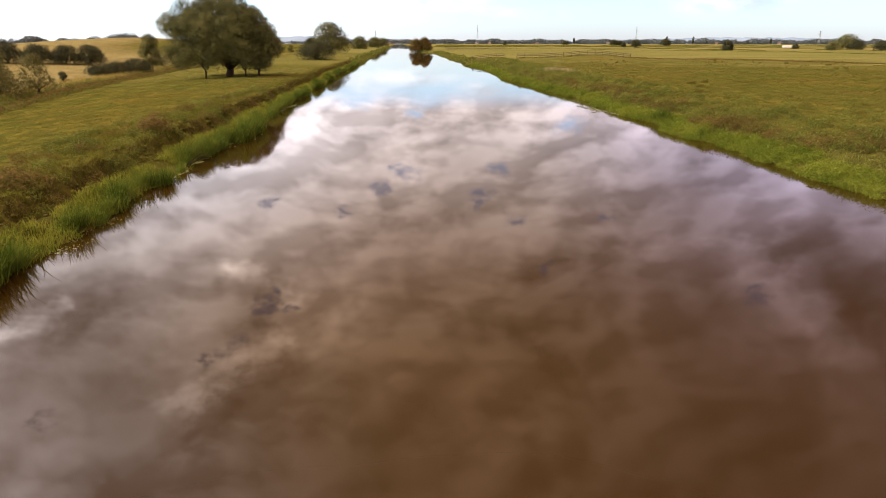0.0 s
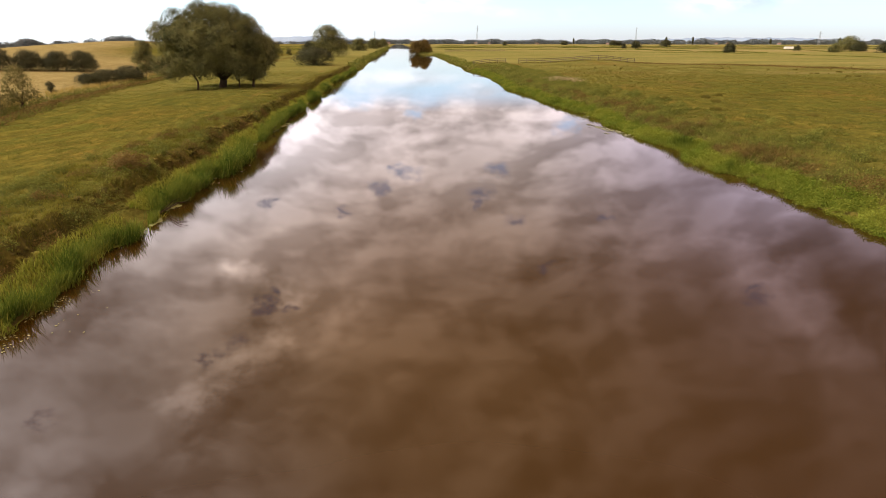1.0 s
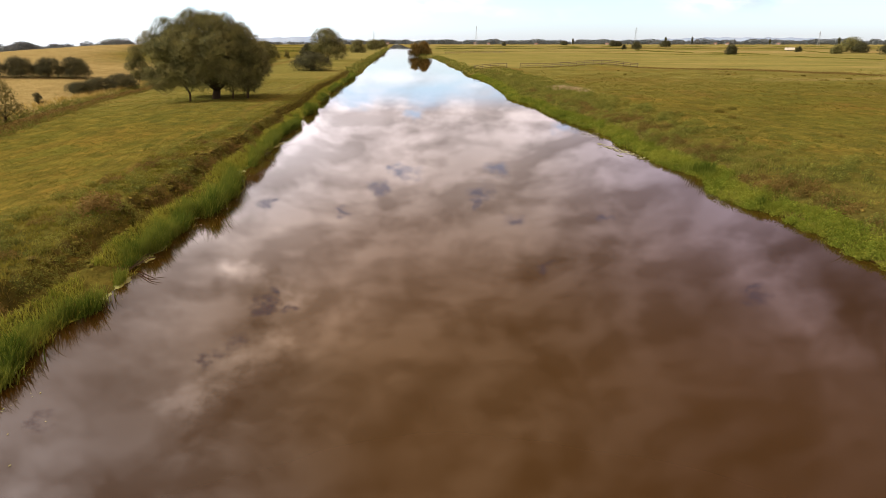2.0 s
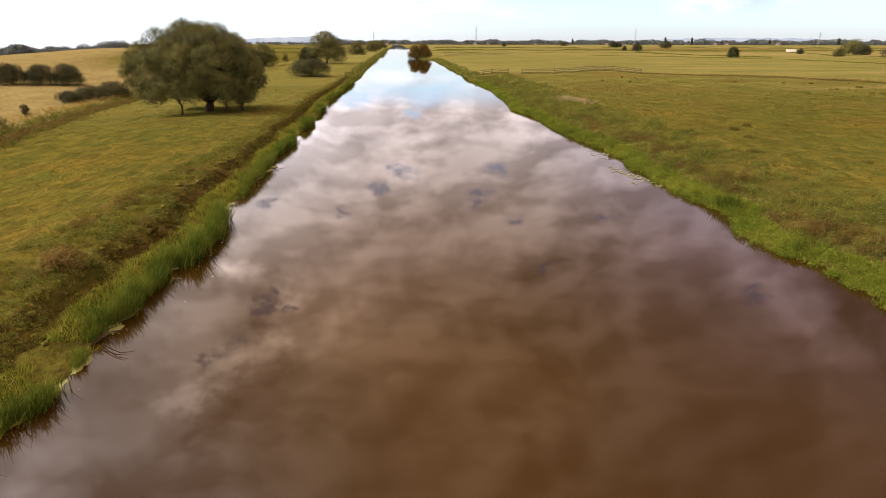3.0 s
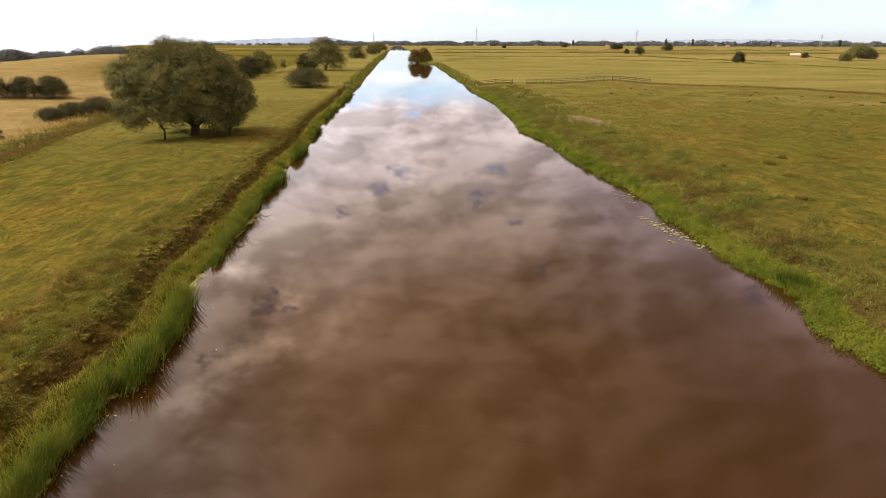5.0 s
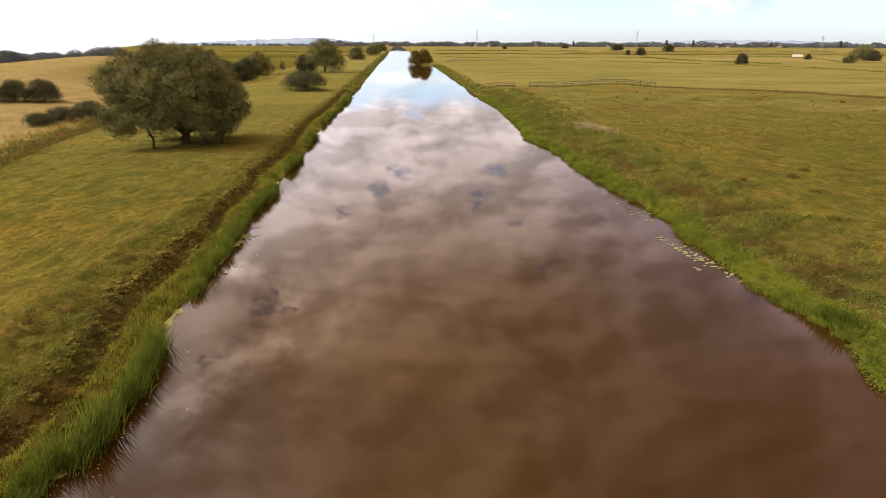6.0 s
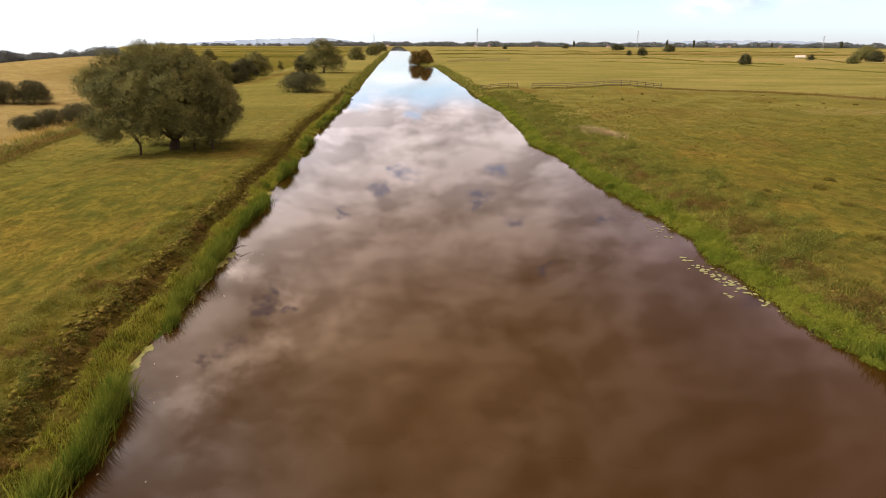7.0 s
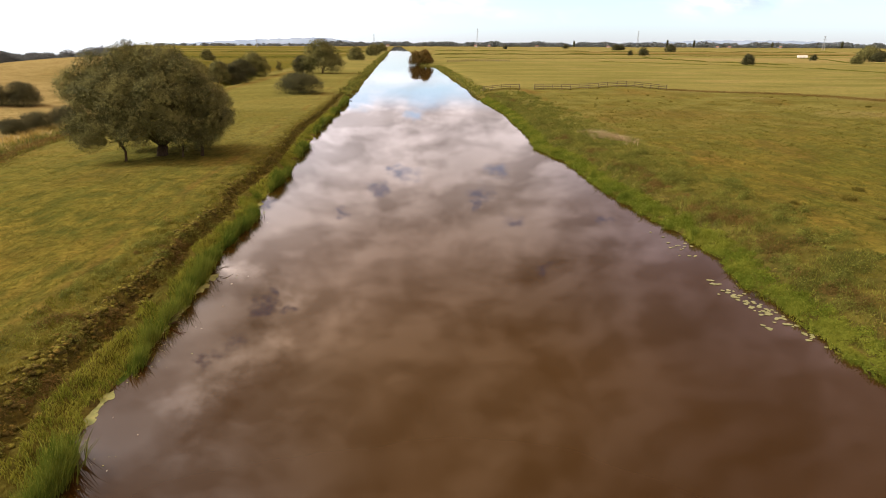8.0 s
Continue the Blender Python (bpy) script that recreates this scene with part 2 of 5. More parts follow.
def timber_material():
    mat, tree, bsdf = material("weathered_timber")
    pos = place(tree)
    g = fbm(tree, vmath(tree, "MULTIPLY", pos, (3.0, 3.0, 14.0)), 1.5, 5.0, 0.6)
    rnd = tree.nodes.new("ShaderNodeObjectInfo").outputs["Random"]
    col = blend(tree, ramp(tree, g, 0.3, 0.7), (0.080, 0.058, 0.034), (0.200, 0.155, 0.095))
    tree.links.new(blend(tree, num(tree, "MULTIPLY", rnd, 0.5), col, (0.120, 0.095, 0.065)), bsdf.inputs["Base Color"])
    bsdf.inputs["Roughness"].default_value = 0.85
    bumped(tree, bsdf, g, 0.5, 0.01)
    return mat


def plain_material(name, a, b, scale, rough=0.8, metal=0.0):
    mat, tree, bsdf = material(name)
    g = fbm(tree, place(tree), scale, 5.0, 0.6)
    tree.links.new(blend(tree, ramp(tree, g, 0.3, 0.7), a, b), bsdf.inputs["Base Color"])
    bsdf.inputs["Roughness"].default_value, bsdf.inputs["Metallic"].default_value = rough, metal
    return mat


def water_material():
    mat, tree, bsdf = material("river_water")
    pos = place(tree)
    silt = fbm(tree, pos, 0.07, 4.0, 0.5)
    tree.links.new(blend(tree, ramp(tree, silt, 0.3, 0.7), (0.025, 0.0112, 0.0018), (0.032, 0.0145, 0.0024)), bsdf.inputs["Base Color"])
    bsdf.inputs["Roughness"].default_value, bsdf.inputs["IOR"].default_value = 0.008, 1.333
    ripple = fbm(tree, vmath(tree, "MULTIPLY", pos, (0.8, 1.6, 1.0)), 2.2, 3.0, 0.5)
    calm = ramp(tree, fbm(tree, pos, 0.11, 2.0), 0.45, 0.70)
    bumped(tree, bsdf, num(tree, "MULTIPLY", ripple, num(tree, "ADD", 0.15, calm)), 0.012, 0.03)
    return mat


def ground_material():
    """Pasture, hayfield, worn bank and bare soil, told apart by the sheet's own zones."""
    mat, tree, bsdf = material("meadow_ground")
    pos = place(tree)
    zone = tree.nodes.new("ShaderNodeAttribute")
    zone.attribute_name = "zones"
    part_of = tree.nodes.new("ShaderNodeSeparateColor")
    wire(tree, zone, "Color", part_of, 0)
    bank, dry, bare = part_of.outputs[0], part_of.outputs[1], part_of.outputs[2]
    blotch = fbm(tree, pos, 0.075, 5.0, 0.6)
    tuft = fbm(tree, vmath(tree, "MULTIPLY", pos, (1.0, 0.6, 1.0)), 0.85, 6.0, 0.62)
    grain = fbm(tree, pos, 5.0, 4.0, 0.7)
    clump = fbm(tree, pos, 2.1, 5.0, 0.68)
    col = blend(tree, ramp(tree, tuft, 0.34, 0.66), (0.054, 0.064, 0.014), (0.160, 0.136, 0.026))
    col = blend(tree, num(tree, "MULTIPLY", ramp(tree, blotch, 0.48, 0.66), 0.42), col, (0.225, 0.130, 0.028))
    col = blend(tree, num(tree, "MULTIPLY", ramp(tree, fbm(tree, pos, 0.19, 4.0), 0.52, 0.66), 0.65), col, (0.100, 0.110, 0.020))
    swath = fbm(tree, vmath(tree, "MULTIPLY", pos, (1.4, 0.05, 1.0)), 1.0, 4.0, 0.6)
    col = blend(tree, num(tree, "MULTIPLY", ramp(tree, swath, 0.50, 0.64), 0.40), col, (0.080, 0.080, 0.014))
    rows = fbm(tree, vmath(tree, "MULTIPLY", pos, (4.2, 0.30, 1.0)), 1.0, 5.0, 0.65)
    col = blend(tree, num(tree, "MULTIPLY", ramp(tree, rows, 0.52, 0.64), 0.50), col, (0.180, 0.150, 0.030))
    col = blend(tree, num(tree, "MULTIPLY", ramp(tree, rows, 0.47, 0.36), 0.50), col, (0.050, 0.056, 0.012))
    # paler far grass; the brightening at a low slant is put into its colour
    far_pale = blend(tree, ramp(tree, fbm(tree, vmath(tree, "MULTIPLY", pos, (0.478, 1.530, 1.960)), 0.05, 6.0, 0.6), 0.35, 0.65), (0.155, 0.150, 0.044), (0.222, 0.200, 0.064))
    col = blend(tree, zone.outputs["Alpha"], col, far_pale)
    growth = tree.nodes.new("ShaderNodeAttribute")
    growth.attribute_name = "growth"
    # rank growth, its ground darkened further as painted shade between the clumps
    rank_shade = blend(tree, ramp(tree, fbm(tree, pos, 0.6, 6.0, 0.65), 0.35, 0.65), (0.040, 0.042, 0.011), (0.100, 0.094, 0.020))
    col = blend(tree, growth.outputs["Fac"], col, rank_shade)
    hay = blend(tree, ramp(tree, fbm(tree, pos, 0.25, 5.0, 0.6), 0.3, 0.7), (0.235, 0.180, 0.076), (0.310, 0.248, 0.108))
    col = blend(tree, dry, col, hay)
    rough_bank = blend(tree, ramp(tree, fbm(tree, pos, 1.7, 6.0, 0.65), 0.35, 0.66), (0.058, 0.046, 0.016), (0.140, 0.116, 0.024))
    col = blend(tree, bank, col, rough_bank)
    soil = blend(tree, ramp(tree, tuft, 0.3, 0.7), (0.095, 0.060, 0.020), (0.180, 0.104, 0.030))
    col = blend(tree, num(tree, "MULTIPLY", bare, num(tree, "ADD", 0.45, num(tree, "MULTIPLY", tuft, 0.8)), True), col, soil)
    col = blend(tree, num(tree, "MULTIPLY", ramp(tree, clump, 0.50, 0.36), 0.55), col, (0.052, 0.050, 0.010))
    col = blend(tree, num(tree, "MULTIPLY", ramp(tree, clump, 0.56, 0.70), 0.25), col, (0.180, 0.148, 0.028))
    col = blend(tree, num(tree, "MULTIPLY", ramp(tree, grain, 0.60, 0.36), 0.38), col, (0.055, 0.045, 0.010))
    tree.links.new(col, bsdf.inputs["Base Color"])
    bsdf.inputs["Roughness"].default_value = 0.95
    bsdf.inputs["Specular IOR Level"].default_value = 0.0
    bumped(tree, bsdf, num(tree, "ADD", num(tree, "ADD", num(tree, "MULTIPLY", tuft, 1.0), clump), num(tree, "MULTIPLY", grain, 0.35)), 1.0, 0.20)
    return mat


def clod_material():
    """Trodden turf and soil: each clod olive, straw or dark earth."""
    mat, tree, bsdf = material("trodden_turf")
    island = tree.nodes.new("ShaderNodeNewGeometry").outputs["Random Per Island"]
    grit = fbm(tree, place(tree), 14.0, 5.0, 0.65)
    col = blend(tree, ramp(tree, island, 0.25, 0.75), (0.115, 0.094, 0.026), (0.195, 0.180, 0.034))
    col = blend(tree, ramp(tree, island, 0.85, 0.95), col, (0.190, 0.140, 0.034))
    col = blend(tree, num(tree, "MULTIPLY", ramp(tree, grit, 0.55, 0.40), 0.6), col, (0.045, 0.036, 0.010))
    tree.links.new(col, bsdf.inputs["Base Color"])
    bsdf.inputs["Roughness"].default_value = 0.95
    bsdf.inputs["Specular IOR Level"].default_value = 0.02
    bumped(tree, bsdf, grit, 1.0, 0.06)
    return mat


CLOD = clod_material()
GROUND, WATER, BARK, TIMBER = ground_material(), water_material(), bark_material(), timber_material()
ALGAE = plain_material("algae_scum", (0.10, 0.12, 0.022), (0.22, 0.215, 0.056), 4.0, 0.7)
PAD = plain_material("lily_pad", (0.13, 0.15, 0.05), (0.23, 0.23, 0.11), 6.0, 0.4)
# hill colour carries the blue of the hazy air in front of it
HAZED_HILL = plain_material("hazed_hill", (0.21, 0.29, 0.42), (0.26, 0.34, 0.46), 0.004, 1.0)
STEEL = plain_material("galvanised_steel", (0.30, 0.32, 0.34), (0.40, 0.42, 0.44), 0.3, 0.6, 0.3)
WALL_PALE = plain_material("pale_render", (0.36, 0.32, 0.29), (0.48, 0.43, 0.38), 0.2, 0.9)
ROOF_TILE = plain_material("roof_tile", (0.22, 0.11, 0.08), (0.32, 0.19, 0.14), 0.5, 0.9)
SHEET_METAL = plain_material("white_sheet_metal", (0.70, 0.66, 0.58), (0.82, 0.78, 0.70), 1.5, 0.5)
GLASS_DARK = plain_material("window_glass", (0.02, 0.025, 0.03), (0.04, 0.045, 0.05), 1.0, 0.08)
RUBBER = plain_material("rubber", (0.02, 0.02, 0.02), (0.04, 0.04, 0.04), 3.0, 0.9)
PETAL = plain_material("pale_leaf_fleck", (0.40, 0.38, 0.32), (0.55, 0.52, 0.44), 8.0, 0.6)


# ======================= mesh helpers =======================
def part(name, bm, mat, parent=None, label=""):
    """One bmesh as one mesh object, under a thing or a part."""
    me = bpy.data.meshes.new(name)
    bm.to_mesh(me)
    bm.free()
    return put(name, me, mat, parent, label)


def put(name, me, mat, parent=None, label=""):
    if mat is not None and not me.materials:
        me.materials.append(mat)
    ob = new(name, me)
    ob.parent = parent
    return tagged(ob, label)


def thing(name, m, label, category, group=""):
    ob = new(name)
    ob.matrix_world = m
    ob.empty_display_size = 0.2
    return tagged(ob, label, category, group)


def cells_mesh(name, corners):
    """A mesh of loose faces: corners is (faces, corners of a face, 3)."""
    count, n = corners.shape[0], corners.shape[1]
    me = bpy.data.meshes.new(name)
    me.vertices.add(count * n)
    me.vertices.foreach_set("co", np.ascontiguousarray(corners, dtype=np.float32).ravel())
    me.loops.add(count * n)
    me.loops.foreach_set("vertex_index", np.arange(count * n, dtype=np.int32))
    me.polygons.add(count)
    me.polygons.foreach_set("loop_start", np.arange(0, count * n, n, dtype=np.int32))
    me.update(calc_edges=True)
    return me


def unit(v):
    return v / np.maximum(np.linalg.norm(v, axis=-1, keepdims=True), 1e-9)


def leaves(rng, at, out, length, width, droop=0.0):
    """Pointed leaf faces at the places given, lying roughly across the outward ways."""
    n = len(at)
    along = unit(np.cross(out, unit(rng.normal(size=(n, 3)))) + 0.35 * out + np.array([0, 0, -droop]))
    side = unit(np.cross(along, out + 0.45 * rng.normal(size=(n, 3))))
    ln = (length * rng.uniform(0.6, 1.3, n))[:, None]
    wd = (width * rng.uniform(0.6, 1.3, n))[:, None]
    return np.stack([at - along * ln * 0.5, at + side * wd * 0.5 + along * ln * 0.05, at + along * ln * 0.5, at - side * wd * 0.5 + along * ln * 0.05], 1)


def blades(rng, foot, height, width, lean, segments=2):
    """Upright curved blades as strips of faces that taper to a point: (faces, 4, 3)."""
    n = len(foot)
    turn = rng.uniform(0, 2 * np.pi, n)
    side = np.stack([np.cos(turn), np.sin(turn), np.zeros(n)], 1)
    face = rng.uniform(0, 2 * np.pi, n)
    bend = np.stack([np.cos(face), np.sin(face), np.zeros(n)], 1) * (lean * rng.uniform(0.2, 1.2, n) * height)[:, None]
    rows = []
    for k in range(segments + 1):
        f = k / segments
        mid = foot + bend * f ** 1.8 + np.array([0, 0, 1.0]) * (height * (f - 0.18 * lean * f * f))[:, None]
        half = side * (width * (1 - f) ** 0.7 * 0.5 + 0.0015)[:, None]
        rows.append((mid - half, mid + half))
    return np.concatenate([np.stack([rows[k][0], rows[k][1], rows[k + 1][1], rows[k + 1][0]], 1) for k in range(segments)], 0)


def lump_mesh(name, rng, at, size, high):
    """Uneven rounded clods resting at the places given, in one mesh of many islands."""
    bm = bmesh.new()
    bmesh.ops.create_icosphere(bm, subdivisions=2, radius=1.0)
    ball = np.array([v.co[:] for v in bm.verts])
    tris = np.array([[v.index for v in f.verts] for f in bm.faces])
    bm.free()
    tris = tris[(ball[tris][:, :, 2] > -0.45).any(1)]
    n, m = len(at), len(ball)
    turn = rng.uniform(0, 2 * np.pi, n)
    c, s_ = np.cos(turn)[:, None], np.sin(turn)[:, None]
    p = ball[None] * (1 + 0.16 * rng.normal(size=(n, m, 1)))
    long = rng.uniform(0.8, 1.5, (n, 1))
    x, y = p[:, :, 0] * long, p[:, :, 1]
    co = np.stack([x * c - y * s_, x * s_ + y * c, p[:, :, 2] * high[:, None]], -1) * size[:, None, None] + at[:, None]
    me = bpy.data.meshes.new(name)
    me.vertices.add(n * m)
    me.vertices.foreach_set("co", co.astype(np.float32).ravel())
    idx = (tris[None] + (np.arange(n) * m)[:, None, None]).astype(np.int32).ravel()
    me.loops.add(len(idx))
    me.loops.foreach_set("vertex_index", idx)
    me.polygons.add(len(idx) // 3)
    me.polygons.foreach_set("loop_start", np.arange(0, len(idx), 3, dtype=np.int32))
    me.polygons.foreach_set("use_smooth", np.ones(len(idx) // 3, dtype=bool))
    me.update(calc_edges=True)
    return me


def clump_leaves(rng, at, radius, count, length, width):
    """Leaf faces over low domed plants: count leaves on each, thicker towards the top."""
    n = len(at)
    u = unit(rng.normal(size=(n, count, 3)))
    u[:, :, 2] = np.abs(u[:, :, 2])
    spot = at[:, None] + u * np.array([1, 1, 1.1]) * (radius[:, None] * rng.uniform(0.7, 1.08, (n, count)))[:, :, None]
    out = unit(u + np.array([0, 0, 0.35])).reshape(-1, 3)
    return leaves(rng, spot.reshape(-1, 3), out, length, width)


def tube(bm, path, radii, sides=8):
    """A tapered, closed limb along the path, added to bm."""
    rings = []
    for k, p in enumerate(path):
        d = (path[min(k + 1, len(path) - 1)] - path[max(k - 1, 0)]).normalized()
        a = d.cross(Vector((0.3, 1, 0.2))).normalized()
        b = d.cross(a)
        rings.append([bm.verts.new(p + (a * math.cos(t) + b * math.sin(t)) * radii[k]) for t in (2 * math.pi * i / sides for i in range(sides))])
    for r0, r1 in zip(rings, rings[1:]):
        for i in range(sides):
            f = bm.faces.new((r0[i], r0[(i + 1) % sides], r1[(i + 1) % sides], r1[i]))
            f.smooth = True
    bm.faces.new(rings[0][::-1])
    bm.faces.new(rings[-1])


def box(bm, lo, hi, bevel=0.0):
    made = bmesh.ops.create_cube(bm, size=1.0)["verts"]
    for v in made:
        v.co = Vector((lo[i] + (hi[i] - lo[i]) * (v.co[i] + 0.5) for i in range(3)))
    if bevel:
        edges = {e for v in made for e in v.link_edges}
        bmesh.ops.bevel(bm, geom=list(edges), offset=bevel, segments=1, affect="EDGES")


# ======================= the lie of the land =======================
def step(lo, hi, v):
    t = np.clip((v - lo) / (hi - lo), 0, 1)
    return t * t * (3 - 2 * t)


def waves(x, y, size, seed, count=14):
    """Smooth uneven heights between about -1 and 1 that vary over the size given."""
    r = np.random.default_rng(seed)
    total = 0
    for _ in range(count):
        a = r.uniform(0, 2 * np.pi)
        k = 2 * np.pi / size * r.uniform(0.5, 1.8)
        total = total + np.sin(k * (np.cos(a) * x + np.sin(a) * y) + r.uniform(0, 6.3))
    return total / math.sqrt(count) / 1.4


WEST_Y = [-60, 15, 18.4, 21, 25, 27, 28.5, 30, 33, 35.2, 38, 40, 42.5, 44.5, 49, 53, 57.5, 63, 66, 72, 76, 88, 100, 112, 133, 170, 280, 400]
WEST_X = [-9.1, -9.0, -9.25, -9.1, -9.4, -9.1, -9.3, -8.95, -8.8, -9.1, -9.55, -9.55, -9.35, -9.45, -9.35, -9.85, -9.45, -9.9, -9.95, -9.55, -9.8, -10.2, -10.4, -10.2, -10.2, -10.3, -10.6, -11.2]
EAST_Y = [-60, 20, 24, 26, 28, 29.5, 31.5, 33.5, 35.5, 37, 40, 45, 47, 50, 53, 57, 60, 67, 71, 77, 80, 84.5, 87, 98, 110, 117, 140, 155, 200, 330]
EAST_X = [15.6, 15.5, 15.6, 15.9, 15.8, 15.2, 14.95, 15.5, 16.3, 15.9, 15.7, 15.75, 15.6, 16.3, 16.3, 16.1, 15.6, 15.5, 15.7, 15.7, 15.2, 14.4, 14.8, 15.9, 16.3, 16.9, 16.5, 16.5, 17.5, 18.5]


def edge_left(y):
    y = np.asarray(y, float)
    near = 1 - step(150, 400, y)
    return np.interp(y, WEST_Y, WEST_X) + near * (0.07 * waves(y, 0 * y, 4.0, 3) + 0.10 * waves(y, 0 * y, 1.5, 4))


def edge_right(y):
    y = np.asarray(y, float)
    near = 1 - step(150, 400, y)
    return np.interp(y, EAST_Y, EAST_X) + near * (0.10 * waves(y, 0 * y, 5.0, 5) + 0.12 * waves(y, 0 * y, 1.9, 6)) - 9.8 * np.exp(-((y - 359) / 15) ** 2)


def ditch_x(y):
    return np.interp(y, [-200, 0, 43, 65, 90, 120, 165, 260, 500, 5000], [-24, -28, -32, -36.5, -40.5, -42.5, -43.5, -42, -42, -60])


def land(x, y):
    """Height of the ground at places x, y."""
    x, y = np.asarray(x, float), np.asarray(y, float)
    far = np.hypot(x, y)
    dl, dr = edge_left(y) - x, x - edge_right(y)
    lumpy = (1 - step(120, 260, far))
    zl = -1.3 + 1.42 * step(-1.4, 0.15, dl) + 0.30 * step(0.3, 1.0, dl) + 0.50 * step(1.5, 1.95, dl) + 0.12 * step(1.9, 3.5, dl) - 0.10 * np.exp(-((dl - 1.4) / 0.3) ** 2)
    zr = -1.3 + 1.45 * step(-1.4, 0.15, dr) + 0.55 * step(0.2, 2.4, dr) + 0.40 * step(2.5, 7.0, dr)
    z = np.where(x < 3, zl, zr)
    dry_land = np.where(x < 3, step(0.2, 1.2, dl), step(0.2, 1.2, dr))
    worn = np.where(x < 3, np.exp(-((dl - 1.7) / 0.9) ** 2), 0.6 * np.exp(-((dr - 2.0) / 1.6) ** 2))
    z = z + dry_land * lumpy * (0.05 * waves(x, y, 6.0, 7) + 0.025 * waves(x, y, 1.6, 8) + worn * (0.10 * waves(x, y, 1.3, 9) + 0.06 * waves(x, y, 0.75, 10)))
    z = z + 0.12 * dry_land * waves(x, y, 40.0, 11)
    # ditch along the hayfield, then the rise behind it
    dd = x - ditch_x(y)
    z = z - 1.35 * step(20, -2, dd) * (x < 3) * (1 - 0.6 * step(150, 300, y)) - 0.6 * np.exp(-(dd / 1.3) ** 2) * (1 - step(260, 420, y))
    z = z + 6.4 * np.exp(-((x + 88) / np.where(x < -88, 36, 23)) ** 2 / 2 - ((y - 222) / 65) ** 2 / 2)
    turn = np.degrees(np.arctan2(x, y))
    z = z - step(-21.5, -25.5, turn) * np.maximum(far - 275, 0) * 0.024 * (y > 0)
    # spoil mound under the fence
    z = z + 0.95 * np.exp(-((x - 47) / 6.0) ** 2 / 2 - ((y - 150) / 5.5) ** 2 / 2)
    return z


def zones_at(x, y):
    """Shares of worn bank, dry hay, bare soil and paler far grass."""
    dl, dr = edge_left(y) - x, x - edge_right(y)
    dd = x - ditch_x(y)
    left = x < 3
    far = np.hypot(x, y)
    bank = np.where(left, np.exp(-((dl - 1.6) / 0.50) ** 4) * (0.65 + 0.4 * waves(x, y, 5, 12)) * (1 - 0.4 * step(55, 85, y)) + step(0.4, 0.0, dl), 0.5 * np.exp(-((dr - 2.2) / 1.5) ** 2) + step(0.4, 0.0, dr))
    hay = np.where(left, step(0.5, -3.0, dd) * (1 - step(270, 340, far)), 0) * (1 - step(150, 185, y) * step(-84, -70, x))
    patches = step(0.25, 0.75, waves(x, y, 26.0, 13)) * step(30, 60, x - 15) * 0.45
    bands = step(0.0, 0.5, waves(x * 0.14, y, 260.0, 14)) * step(380, 520, far) * 0.8
    dry = np.clip(np.maximum(np.maximum(hay, patches * (~left)), bands), 0, 1)
    bare = np.zeros_like(x)
    for off, worn in ((4.5, 0.75), (6.1, 0.28)):      # wheel tracks beside the river
        bare = np.maximum(bare, worn * np.exp(-((dl - off - 0.25 * waves(y, 0 * y, 30, 15)) / 0.24) ** 2) * left * step(-0.9, 0.5, waves(x * 0.3, y, 16, 16)) * (y < 250))
    bare = np.maximum(bare, 0.75 * step(190, 260, x) * (1 - step(800, 950, x)) * np.exp(-((y - 800 + 0.55 * (x - 300)) / 110) ** 2) * (y > 250))
    trod = np.interp(y, [20, 40, 54.8, 59.9, 66.9, 77.4, 86.9, 114.4, 150], [27.0, 28.4, 28.6, 28.2, 27.4, 25.9, 24.8, 25.6, 26.8])
    bare = np.maximum(bare, 0.85 * step(25, 60, y) * np.clip(0.55 + 0.6 * waves(x, y, 14.0, 23), 0.1, 1) * np.exp(-((x - trod) / 0.38) ** 2) * (y > 25) * (y < 156))
    bare = np.maximum(bare, 0.95 * np.exp(-((x - 26.8) / 1.5) ** 2 - ((y - 152) / 9) ** 2))
    bare = np.maximum(bare, 0.55 * np.exp(-((x - 38) / 9) ** 2 - ((y - 108) / 7) ** 2))
    bare = np.maximum(bare, 0.5 * np.exp(-((x - 46) / 6) ** 2 - ((y - 142) / 4) ** 2))
    bare = np.maximum(bare, 0.35 * np.exp(-((x + 23) / 3) ** 2 - ((y - 70) / 4) ** 2))
    bare = np.maximum(bare, 0.7 * np.exp(-((dd - 4.5) / 1.2) ** 2) * (y > 150) * (y < 300))
    bare = np.maximum(bare, 0.5 * (~left) * (y < 150) * step(0.55, 1.1, waves(x * 1.6, y, 17.0, 24)) * step(6, 11, dr))
    verge = np.interp(x, [15, 26, 55, 66, 80, 87, 100, 120, 400], [158, 153, 153, 146.6, 138.4, 127.5, 100, 72, -300])
    # paler field past the verge; nearer, low-slant brightening is painted in by distance
    far_pale = np.where(left, 0.62 * step(48, 110, y) * (dd > 0), np.maximum(step(-1.5, 1.5, y - verge), 0.72 * step(62, 115, y) * np.clip(0.75 + 0.5 * waves(x, y, 9.0, 29), 0, 1)))
    far_pale = np.maximum(far_pale, step(200, 260, y) * (x > -45))
    return np.clip(bank, 0, 1), dry, np.clip(bare, 0, 1), np.clip(far_pale, 0, 1)


def spaced(stops):
    """Grid lines: (from, to, spacing) runs."""
    out = []
    for a, b, s in stops:
        out += list(np.arange(a, b - 1e-6, s))
    return np.array(out + [stops[-1][1]])


